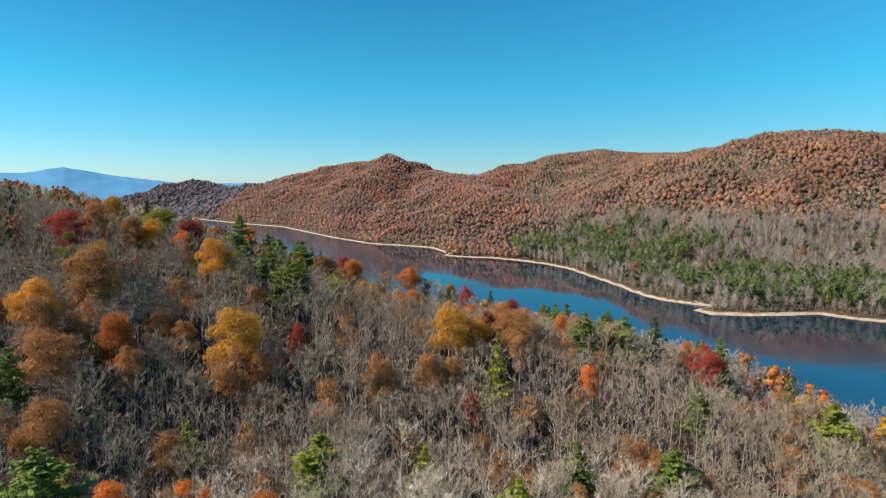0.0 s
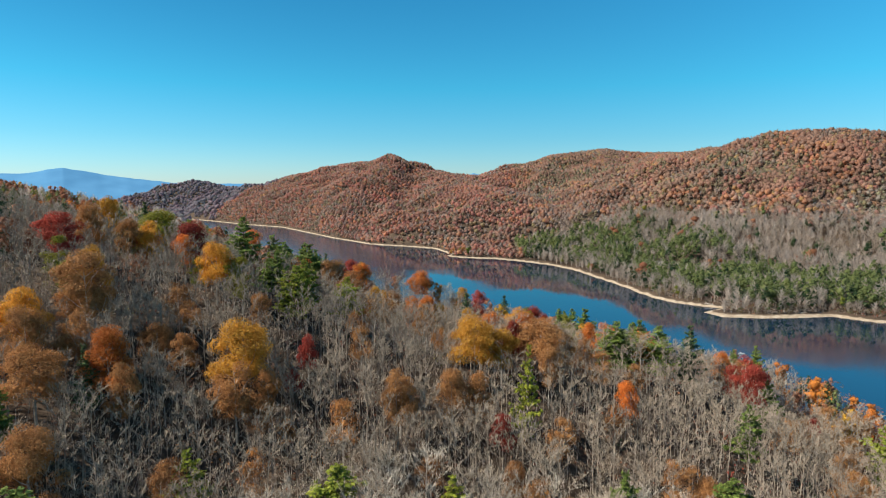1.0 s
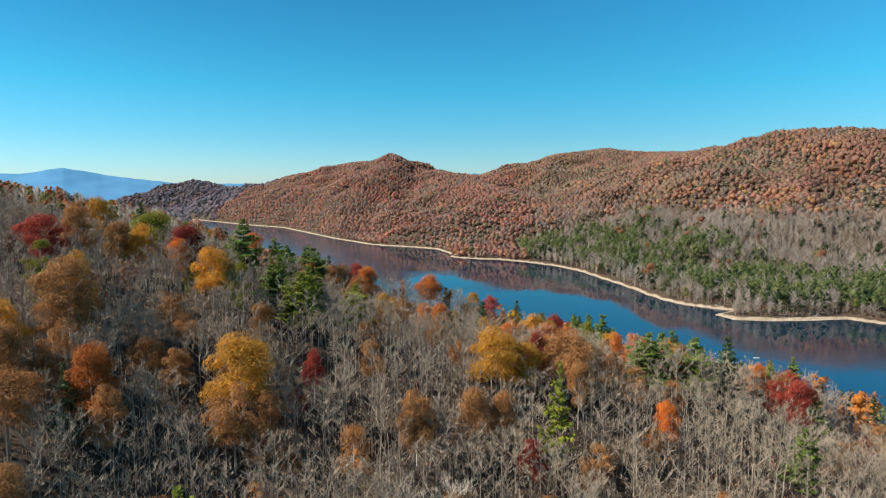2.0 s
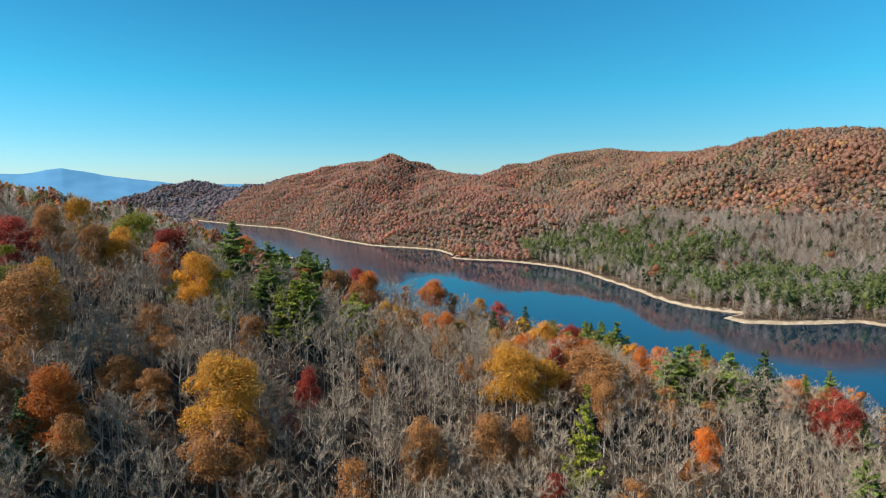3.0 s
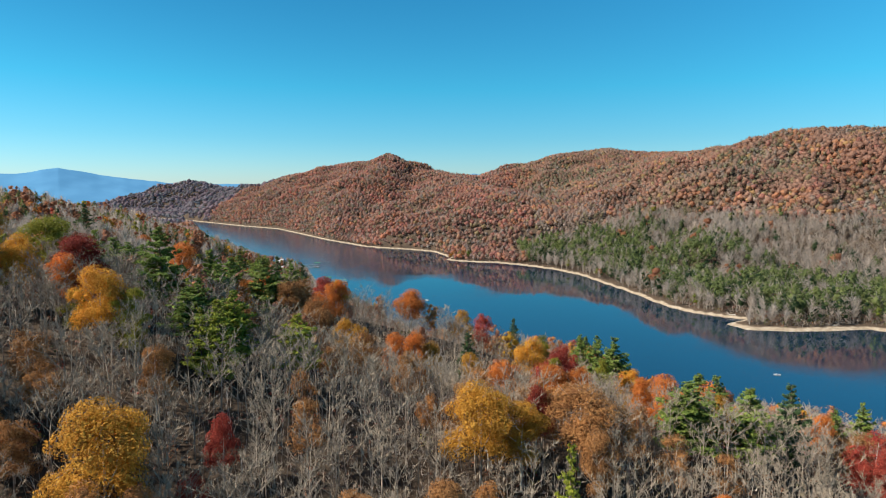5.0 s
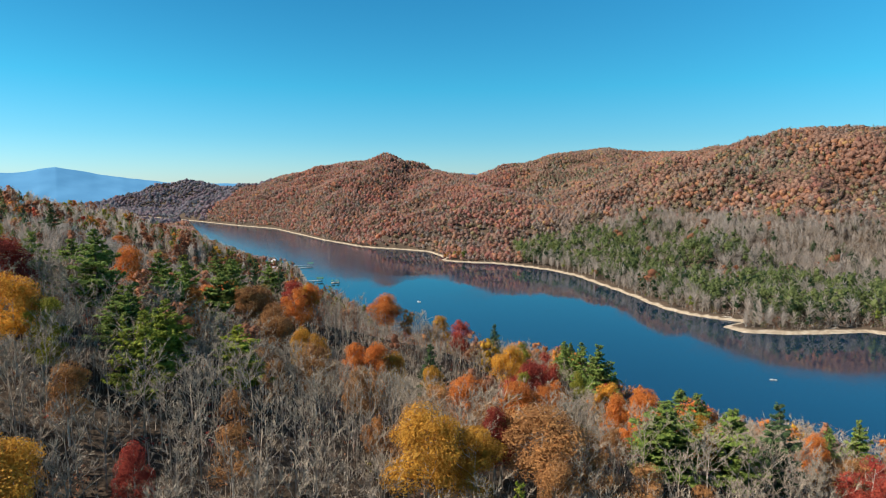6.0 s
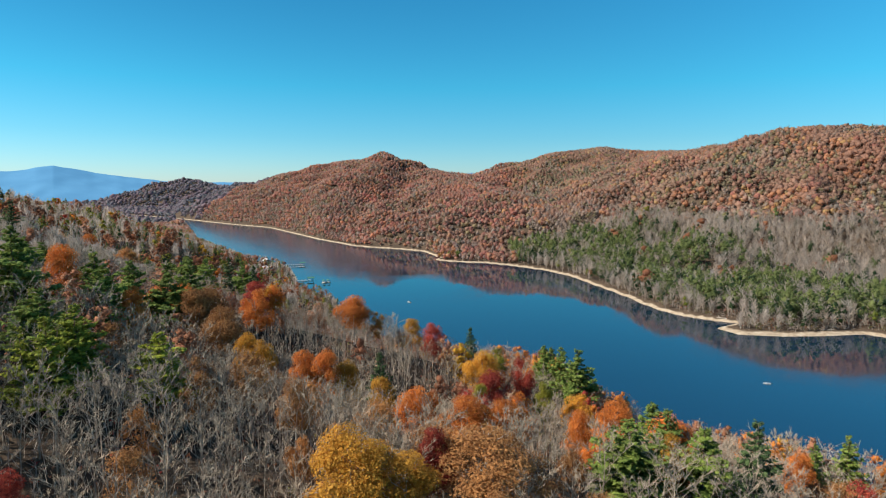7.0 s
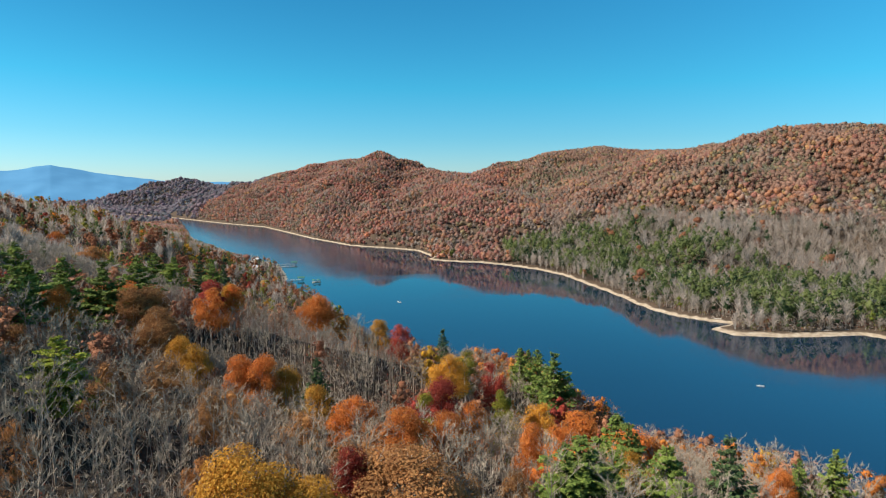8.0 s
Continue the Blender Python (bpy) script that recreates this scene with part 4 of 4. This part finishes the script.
# ---- the far shore and the hills behind it ----
def far_side(name, label, x0, x1, y0, y1, gap, shares, heights, detail, test, seed, haze_mix=0.0, tone=(0.27, 0.195, 0.18), swell=1.25, twiggy=True):
    rng = np.random.RandomState(seed)
    x, y = scatter(x0, x1, y0, y1, gap, rng)
    s, z = shore_distance(x, y), ground_height(x, y)
    keep = (s > 2.5) & (np.abs(x - 10) < 0.86 * y + 40) & (z > 0.4) & test(x, y, s, z)
    x, y, s, z = x[keep], y[keep], s[keep], z[keep]
    looks = pick_looks(shares(x, y, s, z), rng)
    h = rng.uniform(*heights, len(x)) * np.where(np.isin(looks, [LOOKS.index("pine")]), 1.1, 1.0) * np.clip(0.68 + s / 80, 0.68, 1)
    return woods(name, label, [wood_arrays(np.c_[x, y], looks, h, *detail, rng, haze_mix, body=0.72 if twiggy else 0.75, tone=tone, swell=swell, twiggy=twiggy)])


def facing_us(x, y):
    """Whether the ground here leans towards the near shore or is near a crest."""
    d = 25.0
    r = np.hypot(x, y)
    back = ground_height(x - x / r * d, y - y / r * d) - ground_height(x, y)
    return back < 19.0


near_side_hill()
far_side("shore_woods", "pines and grey bare trees on the flat far shore", 120, 900, 440, 990, 7.2,
         lambda x, y, s, z: {"bare": 1.3 + 0.5 * waves(x, y, 120, 41) + np.clip((s - 150) / 50, -0.4, 2.5), "pine": 2.2 * np.clip((210 - s) / 70, 0.04, 1) * np.clip((s - 14) / 22, 0.03, 1) * np.clip(0.75 + waves(x, y, 90, 42), 0.1, 2), "lime": 0.02 * np.clip((190 - s) / 80, 0.05, 1),
                             "olive": 0.004 + 0 * x, "russet": 0.015 + 0 * x, "spruce": 0.25 + 0 * x},
         (14, 24), (2, 34, 1.5), lambda x, y, s, z: (z < 62) & ((s > 8) | (y > 590)), 43, twiggy=False)
# the hills from here on carry painted haze: its share, then its tone
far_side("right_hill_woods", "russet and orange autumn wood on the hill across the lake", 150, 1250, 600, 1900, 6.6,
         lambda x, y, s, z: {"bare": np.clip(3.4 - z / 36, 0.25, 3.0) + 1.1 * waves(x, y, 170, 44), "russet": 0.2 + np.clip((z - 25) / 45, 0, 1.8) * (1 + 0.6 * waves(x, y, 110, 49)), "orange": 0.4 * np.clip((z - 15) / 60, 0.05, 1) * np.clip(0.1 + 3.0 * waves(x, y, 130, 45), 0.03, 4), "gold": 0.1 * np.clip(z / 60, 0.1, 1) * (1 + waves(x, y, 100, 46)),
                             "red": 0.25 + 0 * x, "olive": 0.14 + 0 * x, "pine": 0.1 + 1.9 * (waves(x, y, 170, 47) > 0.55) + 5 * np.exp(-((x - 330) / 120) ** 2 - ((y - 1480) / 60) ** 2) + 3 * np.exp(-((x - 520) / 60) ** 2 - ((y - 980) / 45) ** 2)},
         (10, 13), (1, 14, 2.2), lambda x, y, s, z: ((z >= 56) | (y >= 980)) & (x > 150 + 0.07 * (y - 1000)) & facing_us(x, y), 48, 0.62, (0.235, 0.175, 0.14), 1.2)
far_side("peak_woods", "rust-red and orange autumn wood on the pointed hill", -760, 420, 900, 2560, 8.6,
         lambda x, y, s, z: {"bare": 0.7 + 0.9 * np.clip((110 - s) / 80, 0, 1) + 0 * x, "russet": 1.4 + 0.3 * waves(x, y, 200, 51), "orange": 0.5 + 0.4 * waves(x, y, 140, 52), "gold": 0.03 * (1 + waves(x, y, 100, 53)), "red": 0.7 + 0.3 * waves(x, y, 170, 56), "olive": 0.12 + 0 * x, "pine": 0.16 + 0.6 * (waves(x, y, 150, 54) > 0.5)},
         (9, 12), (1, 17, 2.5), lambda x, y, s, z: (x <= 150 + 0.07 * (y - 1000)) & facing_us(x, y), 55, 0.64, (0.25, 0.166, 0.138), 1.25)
# mostly painted haze: a bluish tone replaces most of the foliage colour
far_side("valley_end_woods", "brown woods on the farthest ridges, blue-grey haze painted into their colour", -2300, 0, 1700, 3400, 17.0,
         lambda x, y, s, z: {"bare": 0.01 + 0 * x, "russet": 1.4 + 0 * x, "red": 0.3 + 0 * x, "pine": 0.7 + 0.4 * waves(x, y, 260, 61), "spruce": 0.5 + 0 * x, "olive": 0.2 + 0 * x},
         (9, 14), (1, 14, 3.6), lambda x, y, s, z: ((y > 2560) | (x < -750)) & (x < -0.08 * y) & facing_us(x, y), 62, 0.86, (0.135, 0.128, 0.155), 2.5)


def headland():
    """A few low trees on the small point of the far shore."""
    spots = [("russet", 14, 961, 11), ("lime", 22, 954, 10), ("gold", 9, 955, 8), ("russet", 30, 957, 12), ("olive", 24, 968, 11), ("pine", 36, 948, 13), ("russet", 18, 948, 7), ("spruce", 40, 960, 14)]
    for i, (look_, x, y, height) in enumerate(spots):
        plant(look_, x, y, ground_height([x], [y])[0], height, 1.5, i * 1.3, i)


headland()


# ---- the lake: boats, docks, houses on the near shore ----
def boxes_mesh(name, rows, mat):
    """Bevelled blocks (centre, size, turn about z) as one mesh."""
    bm = bmesh.new()
    for (x, y, z), (sx, sy, sz), turn in rows:
        made = bmesh.ops.create_cube(bm, size=1.0)["verts"]
        bmesh.ops.transform(bm, matrix=Matrix.Translation((x, y, z)) @ Matrix.Rotation(turn, 4, "Z") @ Matrix.Diagonal((sx, sy, sz, 1)), verts=made)
    bmesh.ops.bevel(bm, geom=bm.edges[:], offset=0.03, segments=1, affect="EDGES")
    me = bpy.data.meshes.new(name)
    bm.to_mesh(me)
    bm.free()
    me.materials.append(mat)
    return me


WHITE = plain("white fibreglass", (0.46, 0.47, 0.48), 0.35, 0.06)
DARK = plain("dark rubber and metal", (0.03, 0.03, 0.035), 0.5, 0.3)
DECK = plain("weathered deck boards", (0.34, 0.29, 0.23), 0.85, 0.3, 3.0)
ROOF = plain("grey roof shingles", (0.30, 0.29, 0.29), 0.9, 0.25, 1.5)
SIDING = plain("pale house siding", (0.36, 0.33, 0.29), 0.8, 0.1, 1.0)
GREEN_TIN = plain("green tin roof", (0.05, 0.12, 0.07), 0.6, 0.2)
GLASS = plain("dark window glass", (0.02, 0.025, 0.03), 0.1, 0.1)
DEADWOOD = woody("grey driftwood", (0.25, 0.22, 0.19), (0.5, 0.46, 0.40))


def hull_mesh(length, beam, depth, mat):
    """A small open boat's hull: pointed bow, square stern, hollow inside."""
    n, rings = 9, []
    for i in range(n):
        u = i / (n - 1)
        b = beam / 2 * (1 - max(0, u - 0.45) ** 2 * 3.1)
        rise = 0.25 * max(0, u - 0.5) ** 2
        y = (u - 0.5) * length
        rings.append([(-b, y, depth + rise), (-b * 0.75, y, rise), (b * 0.75, y, rise), (b, y, depth + rise), (b - 0.08, y, depth + rise), (b * 0.66, y, rise + 0.14), (-b * 0.66, y, rise + 0.14), (-b + 0.08, y, depth + rise)])
    bm = bmesh.new()
    vs = [[bm.verts.new(p) for p in ring] for ring in rings]
    for a, b in zip(vs, vs[1:]):
        for k in range(8):
            bm.faces.new((a[k], a[(k + 1) % 8], b[(k + 1) % 8], b[k]))
    bm.faces.new(vs[0])
    bm.faces.new(vs[-1][::-1])
    bmesh.ops.recalc_face_normals(bm, faces=bm.faces[:])
    me = bpy.data.meshes.new("hull")
    bm.to_mesh(me)
    bm.free()
    me.materials.append(mat)
    return me


def fishing_boat(x, y, turn, size=1.0, label="small white fishing boat on the open lake"):
    ob = tagged(new("fishing_boat"), label, "boat", "boats on the lake")
    part("hull", hull_mesh(5.4, 2.0, 0.75, WHITE), ob)
    part("deck", boxes_mesh("deck", [((0, 1.6, 0.62), (1.2, 1.5, 0.08), 0)], DECK), ob)
    for k, yy in enumerate((-0.4, -1.3)):
        part("seat", boxes_mesh("seat", [((0, yy, 0.45), (1.3, 0.45, 0.45), 0)], DARK), ob)
    part("console", boxes_mesh("console", [((0.4, 0.35, 0.75), (0.6, 0.5, 0.9), 0)], WHITE), ob)
    part("outboard_motor", boxes_mesh("outboard_motor", [((0, -2.85, 0.95), (0.4, 0.45, 0.6), 0), ((0, -2.85, 0.3), (0.16, 0.2, 0.9), 0)], DARK), ob, "black outboard motor")
    ob.matrix_basis = pose(x, y, -0.16, 0, 0, turn) @ Matrix.Scale(size, 4)


fishing_boat(194.5, 393.7, 72, 0.7)
fishing_boat(-18.6, 625.8, 40, 0.9, "small dark boat drawing away over the lake")


def dock(x, y, turn, length, roofed, label):
    ob = tagged(new("dock"), label, "dock", "docks by the near shore")
    rows = int(length / 0.9)
    for k in range(rows):
        part("plank", PLANK, ob).location = (0, (k + 0.5) * 0.9, 0.75)
    for k in range(int(length / 4) + 1):
        for side in (-1.2, 1.2):
            part("post", POST, ob).location = (side, min(length - 0.2, 0.2 + k * 4.0), 0.2)
    if roofed:
        for side in (-2.9, 2.9):
            for yy in (length - 6.5, length - 0.5):
                part("roof_post", ROOF_POST, ob).location = (side, yy, 2.0)
        part("roof", gable_mesh("roof", 7.0, 8.0, 3.4, 1.1, GREEN_TIN), ob, "dark green tin roof").location = (0, length - 3.5, 0)
    ob.matrix_basis = pose(x, y, 0, 0, 0, turn)


def gable_mesh(name, wide, long, eaves, rise, mat):
    """A gable roof with thickness, ridge along y."""
    w, l, t = wide / 2, long / 2, 0.22
    p = [(-w, eaves), (0, eaves + rise), (w, eaves), (w, eaves - t), (0, eaves + rise - t), (-w, eaves - t)]
    v = [(x, y, z) for y in (-l, l) for x, z in p]
    f = [(k, (k + 1) % 6, (k + 1) % 6 + 6, k + 6) for k in range(6)] + [(0, 5, 4, 1), (1, 4, 3, 2), (6, 7, 10, 11), (7, 8, 9, 10)]
    me = bpy.data.meshes.new(name)
    me.from_pydata(v, [], f)
    me.materials.append(mat)
    return me


PLANK = boxes_mesh("plank", [((0, 0, 0), (2.6, 0.84, 0.14), 0)], DECK)
POST = boxes_mesh("post", [((0, 0, 0), (0.22, 0.22, 3.0), 0)], DECK)
ROOF_POST = boxes_mesh("roof_post", [((0, 0, 0), (0.2, 0.2, 3.0), 0)], DECK)
dock(-205, 885, -78, 27, True, "wooden dock with a green roofed boat slip")
dock(-196, 862, -72, 23, False, "grey wooden dock with posts on the near shore")
dock(-158, 748, -74, 22, True, "dark roofed dock reaching out from the wooded shore")


def float_platform(x, y):
    ob = tagged(new("floating_platform"), "moored floating dock with two green canopies", "dock")
    part("deck", boxes_mesh("deck", [((0, 0, 0.35), (9, 6, 0.5), 0)], DECK), ob)
    for side in (-2.6, 2.6):
        part("canopy", gable_mesh("canopy", 3.6, 5.2, 2.9, 0.7, GREEN_TIN), ob, "dark green canopy").location = (side, 0, 0)
        for yy in (-2.2, 2.2):
            for sx in (-1.5, 1.5):
                part("post", POST, ob).location = (side + sx, yy, 1.4)
    ob.matrix_basis = pose(x, y, 0, 0, 0, 25)


float_platform(-119.5, 738.8)


def lake_house(x, y, turn, label):
    ob = tagged(new("lake_house"), label, "house", "houses by the lake")
    z = float(ground_height(np.array([x]), np.array([y]))[0])
    part("wall", boxes_mesh("wall", [((0, 0, 2.0), (9, 12, 6.0), 0)], SIDING), ob)
    part("roof", gable_mesh("roof", 10.4, 13.2, 5.0, 2.6, ROOF), ob, "pale grey shingle roof")
    for side in (-1, 1):
        for yy in (-3.6, 0, 3.6):
            w = part("window", boxes_mesh("window", [((0, 0, 0), (0.12, 1.5, 1.5), 0)], GLASS), ob)
            w.location = (side * 4.53, yy, 3.2)
            part("frame", boxes_mesh("frame", [((0, 0, 0.8), (0.16, 1.7, 0.12), 0), ((0, 0, -0.8), (0.16, 1.7, 0.12), 0)], WHITE), w)
    part("chimney", boxes_mesh("chimney", [((2.2, 3, 6.8), (0.9, 0.9, 2.6), 0)], ROOF), ob)
    ob.matrix_basis = pose(x, y, z, 0, 0, turn)


lake_house(-228, 878, 30, "pale house with a light grey roof among lakeside trees")
lake_house(-205, 800, 60, "small pale house near the docks under trees")


# ---- driftwood and brush along the far beach ----
def driftwood(count, seed):
    rng = np.random.RandomState(seed)
    made = None
    for k in range(count):
        u = rng.uniform(0, 1)
        x, y = 215 + 110 * u + rng.normal(0, 4), 560 - 42 * min(1, u * 1.4) + rng.normal(0, 4)
        s = float(shore_distance(np.array([x]), np.array([y]))[0])
        if s < 3:
            continue
        z = float(ground_height(np.array([x]), np.array([y]))[0])
        if made is None:
            line = np.array([(0, -3, 0.2), (0.2, -1, 0.25), (-0.1, 1, 0.2), (0.3, 3.2, 0.35)])
            fork = np.array([(0.0, 0.5, 0.2), (0.6, 1.4, 0.5), (1.0, 2.2, 0.9), (1.2, 2.8, 1.3)])
            made = make_mesh("drift_log", *joined([tube(line, [0.24, 0.22, 0.17, 0.07], 6), tube(fork, [0.12, 0.1, 0.07, 0.03], 4)]), DEADWOOD, smooth=True)
        ob = tagged(new("drift_log", made), "bleached grey driftwood log on the sandy beach", "log", "driftwood on the far beach")
        ob.matrix_basis = pose(x, y, z - 0.05, 0, 0, rng.uniform(60, 130)) @ Matrix.Scale(rng.uniform(0.7, 1.5), 4)


driftwood(22, 77)


def shore_brush():
    """Low brush and reeds between the far beach and the trees."""
    rng = np.random.RandomState(78)
    x, y = scatter(150, 520, 430, 720, 3.2, rng)
    s = shore_distance(x, y)
    keep = (s > 8.5) & (s < 34) & (rng.uniform(0, 1, len(x)) < 0.75)
    x, y = x[keep], y[keep]
    n, k = len(x), 7
    z = ground_height(x, y)
    looks = pick_looks({"bare": np.full(n, 1.6), "russet": np.full(n, 0.5), "lime": np.full(n, 0.18), "olive": np.full(n, 0.3), "red": np.where(x > 330, 0.8, 0.02)}, rng)
    at = np.stack([x[:, None] + rng.normal(0, 0.9, (n, k)), y[:, None] + rng.normal(0, 0.9, (n, k)), z[:, None] + rng.uniform(0.2, 3.2, (n, k))], -1)
    v, f = joined([clumps(at.reshape(-1, 3), rng.normal(0, 0.8, (n * k, 3)) + (0, 0, 0.6), rng.uniform(0.5, 1.1, n * k), rng),
                   blades(np.c_[x, y, z], np.c_[x + rng.normal(0, 0.8, n), y + rng.normal(0, 0.8, n), z + rng.uniform(3, 8, n)], 0.3, rng)])
    tint = np.concatenate([np.repeat(colours(looks, rng), 4 * k, 0), np.repeat(np.full((n, 3), (0.42, 0.38, 0.32)), 3, 0)])
    tagged(new("shore_brush", make_mesh("shore_brush", v, f, WOODS, tint=tint)), "grey and tan brush with pale snags behind the beach", "brush", kind="stuff")


shore_brush()
